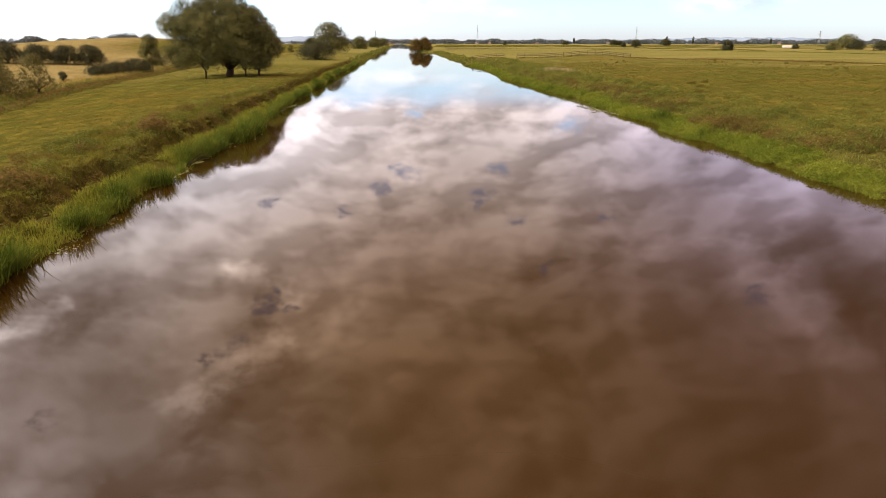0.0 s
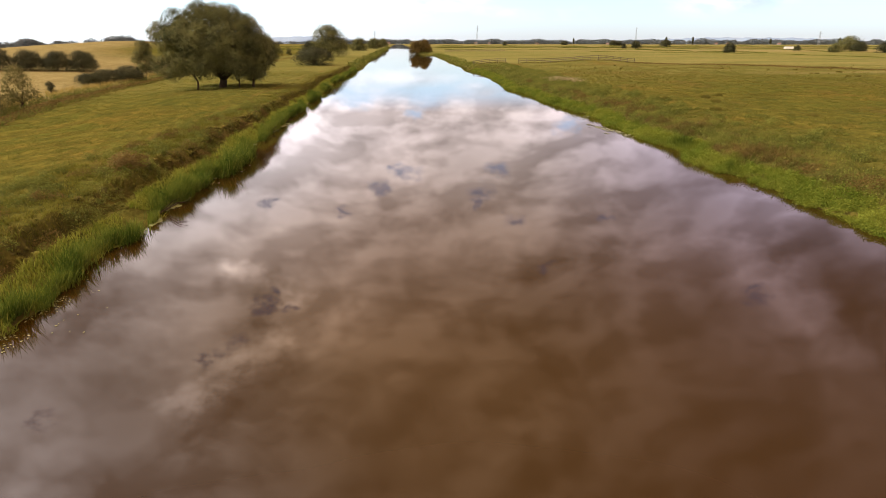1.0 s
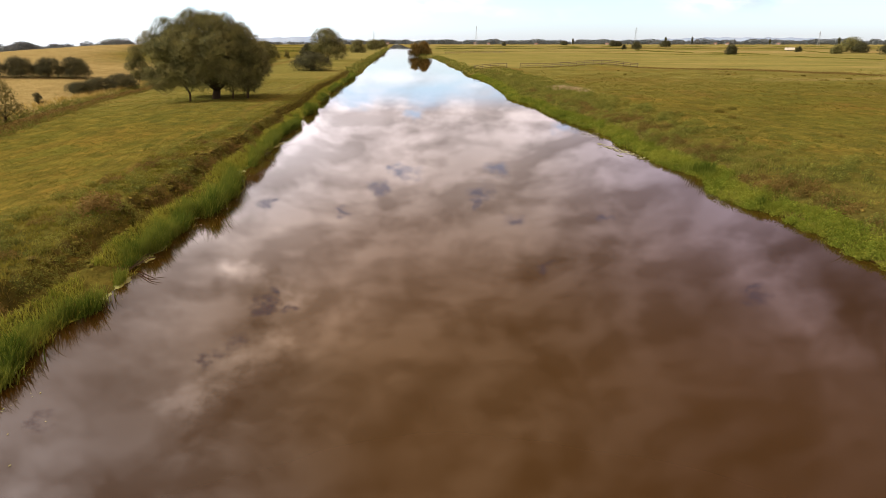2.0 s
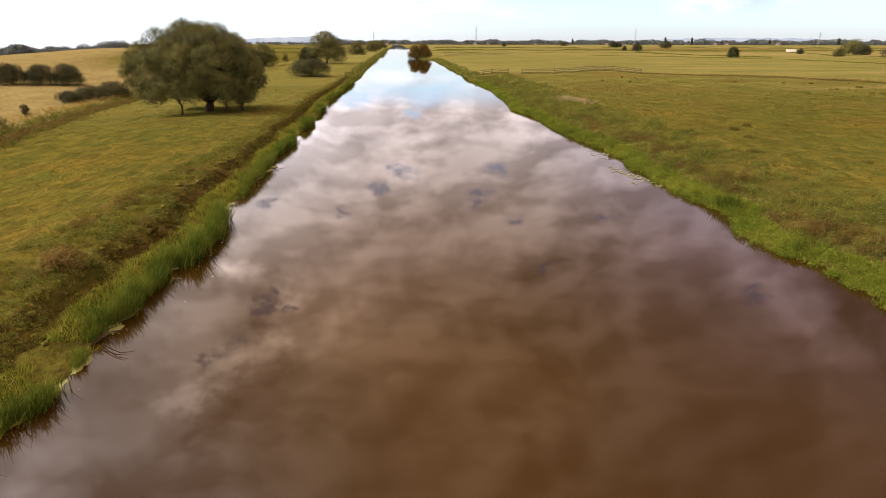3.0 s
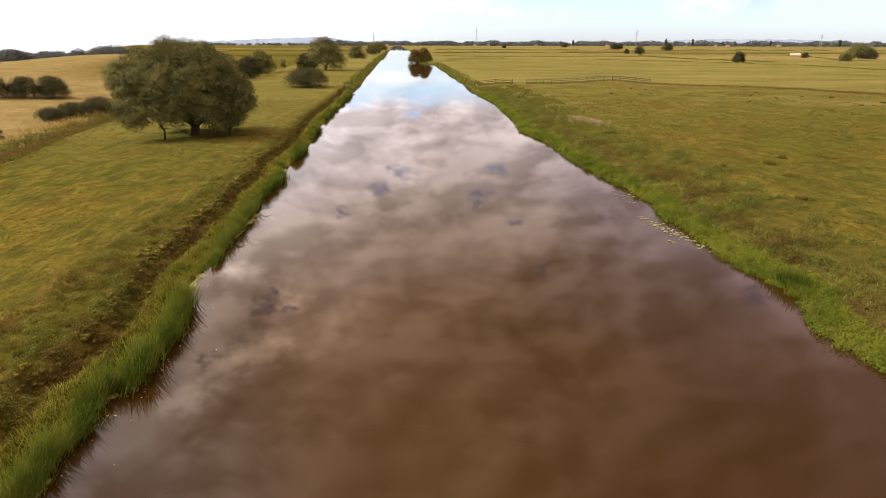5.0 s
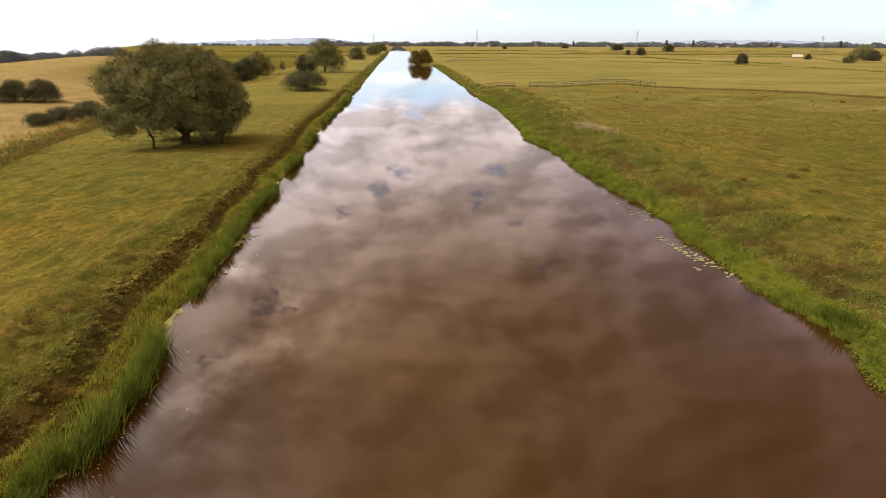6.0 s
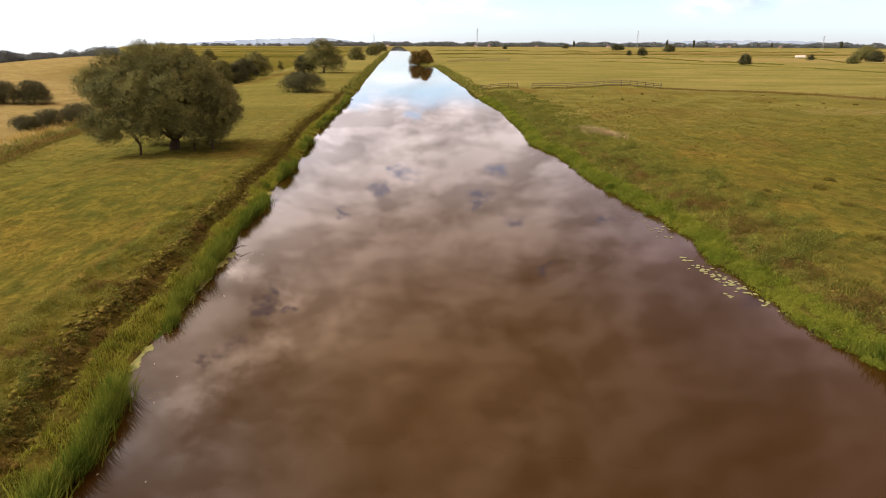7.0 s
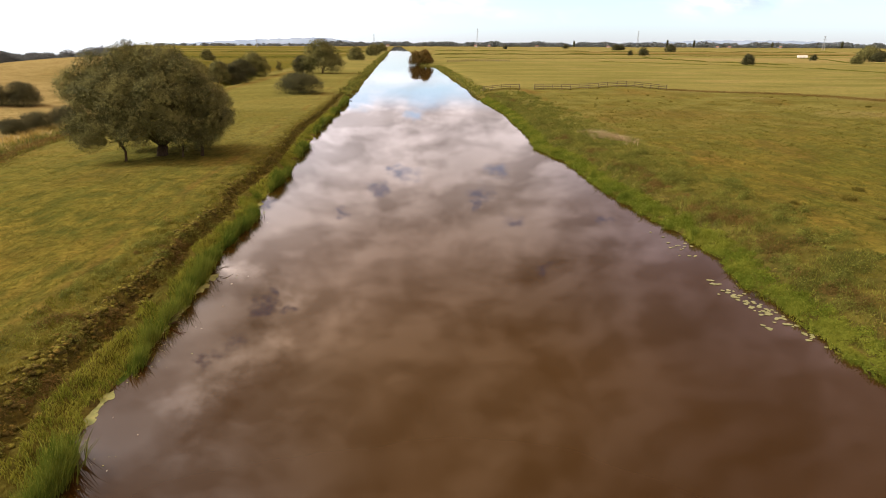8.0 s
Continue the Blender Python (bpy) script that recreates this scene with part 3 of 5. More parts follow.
def build_ground():
    gx = spaced([(-4600, -1200, 340), (-1200, -400, 80), (-400, -160, 16), (-160, -60, 5), (-60, -24, 1.5), (-24, -13.5, 0.6), (-13.5, -7.5, 0.24),
                 (-7.5, 13, 4.1), (13, 21, 0.30), (21, 32, 0.7), (32, 70, 1.6), (70, 200, 8), (200, 600, 40), (600, 1400, 160), (1400, 4600, 400)])
    gy = spaced([(-400, -40, 60), (-40, 5, 3), (5, 80, 0.40), (80, 160, 0.9), (160, 300, 3.5), (300, 700, 12), (700, 1500, 50), (1500, 4600, 310)])
    X, Y = np.meshgrid(gx, gy)
    Z = land(X, Y)
    nx, ny = len(gx), len(gy)
    me = bpy.data.meshes.new("ground")
    me.vertices.add(nx * ny)
    me.vertices.foreach_set("co", np.stack([X, Y, Z], -1).astype(np.float32).ravel())
    i = (np.arange(ny - 1)[:, None] * nx + np.arange(nx - 1)[None]).ravel()
    quads = np.stack([i, i + 1, i + 1 + nx, i + nx], 1).astype(np.int32)
    me.loops.add(quads.size)
    me.loops.foreach_set("vertex_index", quads.ravel())
    me.polygons.add(len(quads))
    me.polygons.foreach_set("loop_start", np.arange(0, quads.size, 4, dtype=np.int32))
    me.polygons.foreach_set("use_smooth", np.ones(len(quads), dtype=bool))
    me.update(calc_edges=True)
    bank, dry, bare, far_pale = zones_at(X, Y)
    zones = me.color_attributes.new("zones", "FLOAT_COLOR", "POINT")
    zones.data.foreach_set("color", np.stack([bank, dry, bare, far_pale], -1).astype(np.float32).ravel())
    dl, dr = edge_left(Y) - X, X - edge_right(Y)
    wide = 5.2 - 2.6 * step(34, 60, Y)
    # where rank growth stands and its painted shade darkens the ground
    rank_shade = np.where(X < 3, 0.50 * (1 - step(wide - 1.2, wide + 0.8, dl + 0.9 * waves(X, Y, 3.0, 19))), 0.80 * (1 - step(3.0, 8.0, dr - 1.5 * waves(X, Y, 8.0, 17))) * (1 - step(120, 160, Y))) * (Y < 700)
    rank_shade = np.maximum(rank_shade, 0.45 * step(0.1, 0.9, waves(X, Y, 11.0, 18)) * (X > 15) * (X < 90) * (Y < 150))
    growth = me.attributes.new("growth", "FLOAT", "POINT")
    growth.data.foreach_set("value", np.clip(rank_shade, 0, 1).astype(np.float32).ravel())
    tagged(put("ground", me, GROUND), "yellow-green grazing meadow with worn river banks", "ground", kind="structure")


def build_water():
    gy = np.concatenate([np.arange(-300, 400, 10.0), np.arange(400, 2700, 60.0)])
    bm = bmesh.new()
    last = None
    for y in gy:
        row = [bm.verts.new((x, y, 0.0)) for x in (-12.9, -4.0, 6.0, 12.0, 19.6)]
        if last:
            for k in range(4):
                bm.faces.new((last[k], last[k + 1], row[k + 1], row[k]))
        last = row
    tagged(part("water", bm, WATER), "still brown river mirroring a cloudy sky", "river", kind="structure")


build_ground()
build_water()


def build_far_hill(name, az0, az1, crest, depth, dist):
    """A long low ridge on the skyline; crest gives (bearing, height) pairs."""
    bm = bmesh.new()
    bearings = np.linspace(az0, az1, 90)
    last = None
    for b in bearings:
        top = np.interp(b, [c[0] for c in crest], [c[1] for c in crest]) + 2.0 * math.sin(b * 4.1) + 1.2 * math.sin(b * 11)
        a = radians(b)
        ring = []
        for k, (off, f) in enumerate(((-depth, 0.0), (-0.5 * depth, 0.62), (0, 1.0), (0.5 * depth, 0.6), (depth, 0.0))):
            r = dist + off
            ring.append(bm.verts.new((r * math.sin(a), 22 + r * math.cos(a), -90 + f * (top + 90))))
        if last:
            for k in range(4):
                f = bm.faces.new((last[k], ring[k], ring[k + 1], last[k + 1]))
                f.smooth = True
        last = ring
    tagged(part(name, bm, HAZED_HILL), "pale blue-grey hills on the far skyline", "hill", kind="structure")


build_far_hill("backdrop", -21.5, -2.0, [(-21.5, -20), (-19, 2), (-16, 22), (-12, 36), (-8, 47), (-6.5, 48), (-5, 38), (-2, 8)], 180, 4200)
build_far_hill("backdrop_east", 15, 44, [(15, 10), (20, 24), (27, 40), (33, 36), (36, 27), (39, 4), (44, -20)], 180, 4200)


# ======================= trees and shrubs =======================
def crown_leaves(rng, lobes, count, length, width, fill=0.25, stray=0.12, droop=0.15, gaps=-0.7, boughs=0.5):
    """Leaf faces over the outsides of a heap of rounded lobes, with gaps and stray sprigs."""
    c = np.array([l[:3] for l in lobes])
    r = np.array([l[3] for l in lobes])
    share = r ** 2 / (r ** 2).sum()
    per = 5                      # leaves on a twig
    twigs = count // per
    pick = rng.choice(len(lobes), twigs, p=share)
    way_out = unit(rng.normal(size=(twigs, 3)))
    reach = rng.uniform(0.72, 1.02, twigs)
    sprig = rng.random(twigs) < stray
    reach[sprig] = rng.uniform(0.98, 1.16, sprig.sum())
    inner = rng.random(twigs) < fill
    reach[inner] = rng.uniform(0.3, 0.75, inner.sum())
    squash = np.array([1, 1, 0.86])
    at = c[pick] + way_out * squash * (r[pick] * reach)[:, None]
    under = (way_out[:, 2] < -0.2) & (rng.random(twigs) < boughs)
    clump = waves(at[:, 0] + 0.7 * at[:, 2], at[:, 1] - 0.6 * at[:, 2], r.mean() * 0.9, int(rng.integers(1, 9999)))
    keep = ~under & (clump > gaps) | ~under & (rng.random(twigs) < 0.25)
    for k in range(len(lobes)):
        d = np.linalg.norm((at - c[k]) / squash, axis=1)
        keep &= ~((d < 0.60 * r[k]) & (k != pick) & (rng.random(twigs) < 0.85))
    at, way_out = at[keep], way_out[keep]
    grow = unit(way_out + np.array([0, 0, 0.55]) + 0.55 * rng.normal(size=at.shape))
    run = np.tile(np.arange(per) / per, len(at))
    at, grow, way_out = np.repeat(at, per, 0), np.repeat(grow, per, 0), np.repeat(way_out, per, 0)
    at = at + grow * (run * length * 2.6)[:, None] + rng.normal(0, width * 0.5, at.shape)
    n = len(at)
    heart = c.mean(0)
    face = unit(way_out + 0.7 * (at - heart) / np.abs(at - heart).max() + np.array([0, 0, 0.35]) + 0.30 * rng.normal(size=(n, 3)))
    along = unit(np.cross(face, rng.normal(size=(n, 3))) + 0.30 * grow + np.array([0, 0, -droop]))
    side = unit(np.cross(along, face))
    ln, wd = (length * rng.uniform(0.6, 1.3, n))[:, None], (width * rng.uniform(0.6, 1.3, n))[:, None]
    return np.stack([at, at + side * wd * 0.5 + along * ln * 0.45, at + along * ln, at - side * wd * 0.5 + along * ln * 0.45], 1)


def dome(rng, w, d, low, top, n, big=0.30):
    """Lobes that heap up into a broad uneven crown about the origin."""
    out = []
    for k in range(n):
        a = 2.39996 * k + rng.uniform(-0.3, 0.3)
        f = (k + 0.5) / n
        s = math.sqrt(1 - f ** 1.6)
        hgt = low + (top - low) * f
        rad = big * min(w, d) * rng.uniform(0.62, 1.08) * (1 - 0.25 * f)
        hgt = min(max(hgt, low + rad * 0.62), top - rad * 0.80) + rng.uniform(-0.04, 0.04) * (top - low)
        out.append((math.cos(a) * max(w / 2 * s - rad * 0.72, 0), math.sin(a) * max(d / 2 * s - rad * 0.72, 0), hgt, rad))
    return out


def limbs(rng, foot, lobes, girth, fork=0.25):
    """Trunk and boughs from the foot into the lobes."""
    bm = bmesh.new()
    split_at = Vector(foot) + Vector((rng.uniform(-0.2, 0.2), rng.uniform(-0.2, 0.2), fork))
    tube(bm, [Vector(foot) - Vector((0, 0, 0.4)), Vector(foot) + Vector((0, 0, fork * 0.3)), split_at], [girth * 1.35, girth * 1.05, girth * 0.95], 10)
    for x, y, z, r in lobes:
        end = Vector((x, y, z))
        mid = split_at.lerp(end, 0.5) + Vector((rng.uniform(-0.3, 0.3), rng.uniform(-0.3, 0.3), 0.15 * (end - split_at).length * rng.uniform(0, 1)))
        g = girth * rng.uniform(0.22, 0.42)
        tube(bm, [split_at - Vector((0, 0, fork * 0.12)), split_at.lerp(mid, 0.55), mid, end], [g, g * 0.72, g * 0.5, g * 0.12], 6)
    return bm


def plant_tree(name, label, category, x, y, seed, w, d, low, top, lobes_n, count, length, width, leaf, girth=0.3, fork=1.2, group="", sink=0.0, big=0.30, extra=(), fill=0.25, stray=0.12):
    rng = np.random.default_rng(seed)
    ob = thing(name, pose(x, y, float(land(x, y)) - sink), label, category, group)
    lobes = dome(rng, w, d, low, top, lobes_n, big) + list(extra)
    put("crown", cells_mesh("crown", crown_leaves(rng, lobes, count, length, width, fill, stray)), leaf, ob)
    part("trunk", limbs(rng, (0, 0, 0), lobes[:9], girth, fork), BARK, ob)
    return ob


# the great spreading tree on the meadow, with side stems and a bush under its skirt
MAIN = (-21.3, 78.0)


def heap(rng, masses, n=15, small=0.34):
    """Small lobes heaped over the outsides of the large masses of a crown."""
    out = []
    for k, (x, y, z, r) in enumerate(masses):
        for i in range(n):
            h = 1 - 2 * (i + 0.5) / n
            a = 2.39996 * i + k
            q = math.sqrt(1 - h * h)
            rr = r * small * rng.uniform(0.65, 1.25)
            p = (x + (r - rr * 0.8) * q * math.cos(a), y + (r - rr * 0.8) * q * math.sin(a), z + (r - rr * 0.8) * h * 0.92)
            inside = any(math.dist(p, m[:3]) < 0.72 * m[3] for m in masses if m[:3] != (x, y, z))
            if p[2] > 0.9 and not inside:
                out.append((*p, rr))
    return out


def build_main_tree():
    rng = np.random.default_rng(21)
    masses = []
    for x, z, r, front in ((-2.1, 7.9, 1.9, 0.2), (-4.2, 7.1, 1.9, 0.3), (-6.2, 6.0, 1.6, 0.4), (0.7, 7.5, 2.2, 0.4), (3.0, 6.4, 2.0, 0.6), (4.5, 4.8, 1.8, 0.8), (5.3, 3.3, 1.4, 0.8), (1.0, 4.9, 2.7, 1.3),
                           (-2.0, 5.1, 2.7, 1.3), (-4.4, 5.0, 2.1, 1.0), (-3.4, 3.1, 1.8, 1.5), (-5.6, 2.5, 1.4, 1.3), (-0.7, 2.7, 1.9, 1.7), (2.6, 2.6, 1.9, 1.4), (4.2, 1.7, 1.1, 1.0), (-4.6, 1.8, 1.1, 1.6)):
        masses += [(x, -1.9 * front, z, r), (0.85 * x, 2.2 + 1.1 * front, 0.94 * z, r)]
        if abs(x) < 4.6 and z > 4:
            masses.append((x * 0.9, 0.6, z * 0.98, r * 1.05))
    ob = thing("spreading_tree", pose(*MAIN, float(land(*MAIN))), "broad spreading dark green tree with a low forked trunk", "tree")
    lobes = heap(rng, masses, 11, 0.44) + [(x, y, z, r * 0.45) for x, y, z, r in masses]
    put("crown", cells_mesh("crown", crown_leaves(rng, lobes, 470000, 0.15, 0.070, 0.06, 0.20, gaps=-0.5, boughs=0.62)), TREE_LEAF, ob)
    part("trunk", limbs(rng, (0, 0, 0), [(m[0], m[1], m[2], m[3]) for m in masses[2:30:2]], 0.42, 0.9), BARK, ob)
    return ob


main = build_main_tree()
rng = np.random.default_rng(5)
for sx, sy, g, tilt in ((-2.3, -2.2, 0.10, -0.4), (2.2, -1.4, 0.09, 0.2), (3.7, -0.9, 0.14, 0.5)):
    bm = bmesh.new()
    tube(bm, [Vector((sx, sy, -0.4)), Vector((sx + 0.1, sy, 0.7)), Vector((sx + tilt * 0.6, sy + 0.1, 1.5)), Vector((sx + tilt * 1.6, sy + 0.4, 3.2))], [g * 1.2, g, g * 0.8, g * 0.3], 7)
    tube(bm, [Vector((sx + 0.1, sy, 0.75)), Vector((sx - 0.3, sy - 0.1, 1.4)), Vector((sx - 0.9, sy, 2.6))], [g * 0.7, g * 0.5, g * 0.2], 6)
    part("side_stem", bm, BARK, main)

# x, y, width, low, top, leaves, leaf size, kind of leaf, label
SHRUB = "dark rounded thorn bush standing on the meadow"
SPECS = [
    ("bush", -19.6, 147.5, 8.6, 0.1, 3.7, 16000, 0.34, SHRUB_LEAF, 16, "dome-shaped dense dark green bush on mown grass"),
    ("riverside_tree", -24.8, 234.0, 13.5, 0.8, 10.3, 17000, 0.55, TREE_LEAF, 18, "rounded dark green tree with bushes round its foot"),
    ("bush", -32.0, 238.0, 7.0, 0.1, 5.6, 6000, 0.5, SHRUB_LEAF, 10, "dark green bush at the foot of a tree"),
    ("riverside_tree", -25.0, 415.0, 9.8, 0.5, 7.4, 5000, 0.8, TREE_LEAF, 12, "dark green tree on the river bank far off"),
    ("riverside_tree", -21.5, 570.0, 11.0, 0.2, 7.6, 3000, 1.1, TREE_LEAF, 10, "dark green tree on the river bank far off"),
    ("riverside_tree", -23.0, 690.0, 12.0, 0.2, 8.2, 2200, 1.3, TREE_LEAF, 10, "dark green tree on the river bank far off"),
    ("riverside_tree", -21.5, 920.0, 14.0, 0.2, 9.0, 2000, 1.7, TREE_LEAF, 10, "dark green tree on the river bank far off"),
    ("hedge_tree", -46.3, 189.0, 6.0, 0.2, 5.2, 8000, 0.44, TREE_LEAF, 13, "dark green hedge tree beside the ditch"),
    ("hedge_tree", -43.5, 193.0, 6.5, 0.2, 5.2, 8000, 0.44, SHRUB_LEAF, 13, "dark green hedge tree beside the ditch"),
    ("hedge_tree", -44.5, 208.0, 7.0, 0.2, 5.2, 8000, 0.46, SHRUB_LEAF, 12, "dark green hedge tree beside the ditch"),
    ("hedge_tree", -45.0, 226.0, 9.0, 0.3, 6.4, 9000, 0.5, TREE_LEAF, 14, "taller rounded hedge tree beside the ditch"),
    ("sapling", -43.3, 258.0, 2.2, 0.4, 3.2, 700, 0.45, WILLOW_LEAF, 5, "thin light green sapling by the ditch"),
    ("hedge_tree", -103.0, 378.0, 7.4, 0.2, 6.0, 2600, 0.75, TREE_LEAF, 10, "dark green tree in a far hedge"),
    ("bush", -60.8, 128.0, 5.9, 0.1, 3.5, 9000, 0.28, SHRUB_LEAF, 11, "dark round bush in a row on the dry hayfield"),
    ("bush", -64.8, 126.5, 5.9, 0.1, 3.4, 9000, 0.28, SHRUB_LEAF, 11, "dark round bush in a row on the dry hayfield"),
    ("bush", -69.0, 125.0, 5.9, 0.1, 3.5, 8000, 0.30, SHRUB_LEAF, 11, "dark round bush in a row on the dry hayfield"),
    ("bush", -73.5, 123.0, 5.9, 0.1, 3.8, 6000, 0.34, SHRUB_LEAF, 11, "dark round bush in a row on the dry hayfield"),
    ("bush", -78.0, 121.5, 5.5, 0.1, 3.9, 6000, 0.34, SHRUB_LEAF, 11, "dark round bush in a row on the dry hayfield"),
    ("bush", -82.5, 119.5, 5.5, 0.1, 4.0, 6000, 0.34, SHRUB_LEAF, 11, "dark round bush in a row on the dry hayfield"),
    ("hedge_tree", -48.0, 125.0, 4.6, 0.2, 6.0, 9000, 0.30, TREE_LEAF, 11, "dark green tree in the hedge by the ditch"),
    ("bramble", -45.2, 110.0, 5.2, 0.0, 2.2, 8000, 0.24, SHRUB_LEAF, 12, "low spreading bramble thicket beside dry grass"),
    ("bramble", -46.8, 105.5, 4.8, 0.0, 1.9, 6000, 0.24, SHRUB_LEAF, 10, "low spreading bramble thicket beside dry grass"),
    ("bramble", -47.8, 101.5, 4.0, 0.0, 1.5, 5000, 0.24, SHRUB_LEAF, 10, "low spreading bramble thicket beside dry grass"),
    ("bush", -43.6, 82.5, 1.3, 0.1, 1.4, 1500, 0.16, SHRUB_LEAF, 6, "small round bush beside the ditch"),
    ("willow", -38.2, 66.5, 3.6, 0.2, 4.0, 3150, 0.24, WILLOW_LEAF, 12, "wispy grey-green young willow in the hedge"),
    ("willow", -40.5, 63.5, 4.0, 0.2, 4.8, 3600, 0.24, WILLOW_LEAF, 12, "wispy grey-green young willow in the hedge"),
    ("willow", -38.0, 60.0, 3.8, 0.1, 3.4, 3150, 0.24, WILLOW_LEAF, 10, "wispy dark young willow in the hedge"),
    ("willow", -43.0, 60.0, 4.2, 0.1, 4.6, 3150, 0.24, WILLOW_LEAF, 10, "wispy grey-green young willow in the hedge"),
    ("bank_bush", 9.4, 355.0, 7.6, 0.0, 6.6, 6500, 0.65, DULL_LEAF, 12, "brownish green bush leaning over the river"),
    ("bank_bush", 14.2, 354.0, 7.6, 0.0, 6.4, 6500, 0.65, DULL_LEAF, 12, "dull green bush on the river bank"),
    ("field_tree", 175.5, 330.4, 5.8, 0.3, 5.0, 3500, 0.62, SHRUB_LEAF, 11, "small dark round tree alone in the pasture"),
    ("field_tree", 215.8, 572.0, 8.2, 0.6, 6.0, 2600, 0.95, SHRUB_LEAF, 11, "small dark round tree alone in the pasture"),
    ("field_tree", 217.1, 607.0, 3.6, 0.3, 4.2, 1200, 0.8, SHRUB_LEAF, 7, "little dark tree in the pasture"),
    ("field_tree", 382.5, 899.0, 15.0, 0.3, 9.4, 3000, 1.5, SHRUB_LEAF, 12, "dark tree clump in a far hedge"),
    ("field_tree", 418.0, 1226.0, 12.0, 0.2, 9.0, 1500, 2.0, SHRUB_LEAF, 9, "dark tree clump in a far hedge"),
    ("field_tree", 429.0, 1228.0, 11.0, 0.2, 7.0, 1500, 2.0, SHRUB_LEAF, 9, "dark tree clump in a far hedge"),
    ("field_tree", 241.0, 1440.0, 6.5, 0.2, 6.0, 900, 1.8, SHRUB_LEAF, 7, "dark lone tree far off"),
    ("field_tree", 462.0, 1760.0, 18.0, 0.2, 9.0, 1300, 2.4, SHRUB_LEAF, 9, "dark lone tree far off"),
    ("field_tree", 276.0, 428.0, 3.4, 0.2, 3.0, 1200, 0.7, SHRUB_LEAF, 7, "little dark bush beside a pale trailer"),
    ("field_tree", 247.7, 350.5, 6.0, 0.1, 4.4, 3000, 0.66, TREE_LEAF, 10, "dark green bush in front of trees"),
    ("field_tree", 299.5, 408.3, 15.5, 0.4, 8.4, 6000, 0.9, TREE_LEAF, 16, "broad dark green tree in the far pasture"),
    ("field_tree", 300.0, 400.0, 9.5, 0.2, 5.6, 3500, 0.85, SHRUB_LEAF, 12, "dark green tree in the far pasture"),
    ("field_tree", 262.0, 330.0, 8.0, 0.2, 4.6, 3000, 0.75, SHRUB_LEAF, 12, "dark green bush in the far pasture"),
]
for k, (name, x, y, w, low, top, count, size, leaf, n, label) in enumerate(SPECS):
    plant_tree(name, label, "bush" if name in ("bush", "bramble", "bank_bush") else "tree", x, y, 100 + k, w, w * 0.92, low, top, n, int(count * (2.6 if y < 300 else 1.6)), size * (0.58 if y < 300 else 0.75), size * (0.30 if y < 300 else 0.42), leaf,
               girth=0.02 * w + 0.04, fork=0.15 * top, big=0.30, sink=0.05, group={"bush": "field bushes", "bramble": "bramble thickets", "willow": "young willows", "riverside_tree": "riverside trees", "hedge_tree": "hedge trees", "field_tree": "pasture trees"}.get(name, ""))


def build_far_woods():
    """The belt of trees and the odd poplar along the skyline."""
    rng = np.random.default_rng(77)
    cells = []
    for _ in range(1400):
        b = rng.uniform(-6, 44)
        dist = rng.uniform(2900, 3900)
        tall = (12.5 + 4 * math.sin(b * 0.9) * math.sin(b * 2.3 + 1) + rng.uniform(-4, 5)) * dist / 1900
        tall = max(0.78 * tall, 6)
        w = tall * rng.uniform(0.8, 1.6)
        x, y = dist * math.sin(radians(b)), 22 + dist * math.cos(radians(b))
        n = 46
        u = unit(rng.normal(size=(n, 3)))
        at = np.array([x, y, 1.0 + tall * 0.5]) + u * np.array([w / 2, w / 2, tall * 0.5]) * rng.uniform(0.6, 1.0, (n, 1))
        cells.append(leaves(rng, at, u, tall * 0.34, tall * 0.26))
    for _ in range(150):          # lower woods under the western hills
        b = rng.uniform(-20, -3)
        dist = rng.uniform(2600, 3400)
        tall = rng.uniform(8, 14)
        x, y = dist * math.sin(radians(b)), 22 + dist * math.cos(radians(b))
        n = 30
        u = unit(rng.normal(size=(n, 3)))
        at = np.array([x, y, 1.0 + tall * 0.5]) + u * np.array([tall, tall, tall * 0.5]) * rng.uniform(0.6, 1.0, (n, 1))
        cells.append(leaves(rng, at, u, tall * 0.5, tall * 0.4))
    tagged(put("far_woods", cells_mesh("far_woods", np.concatenate(cells)), HAZED_LEAF), "belt of hazy grey-green trees along the far plain", "woods", kind="stuff")
    cells = []
    for _ in range(240):          # trees behind the brow of the hayfield
        b = rng.uniform(-37, -23)
        dist = rng.uniform(300, 400)
        x, y = dist * math.sin(radians(b)), 22 + dist * math.cos(radians(b))
        tall = rng.uniform(4.5, 8.0)
        n = 800
        u = unit(rng.normal(size=(n, 3)))
        at = np.array([x, y, float(land(x, y)) + tall * 0.5 - 0.3]) + u * np.array([tall * 0.6, tall * 0.6, tall * 0.5]) * rng.uniform(0.6, 1.0, (n, 1))
        cells.append(leaves(rng, at, u, tall * 0.105, tall * 0.075))
    tagged(put("hilltop_woods", cells_mesh("hilltop_woods", np.concatenate(cells)), HAZED_LEAF), "hazy grey-green trees behind the brow of the dry field", "woods", kind="stuff")


build_far_woods()

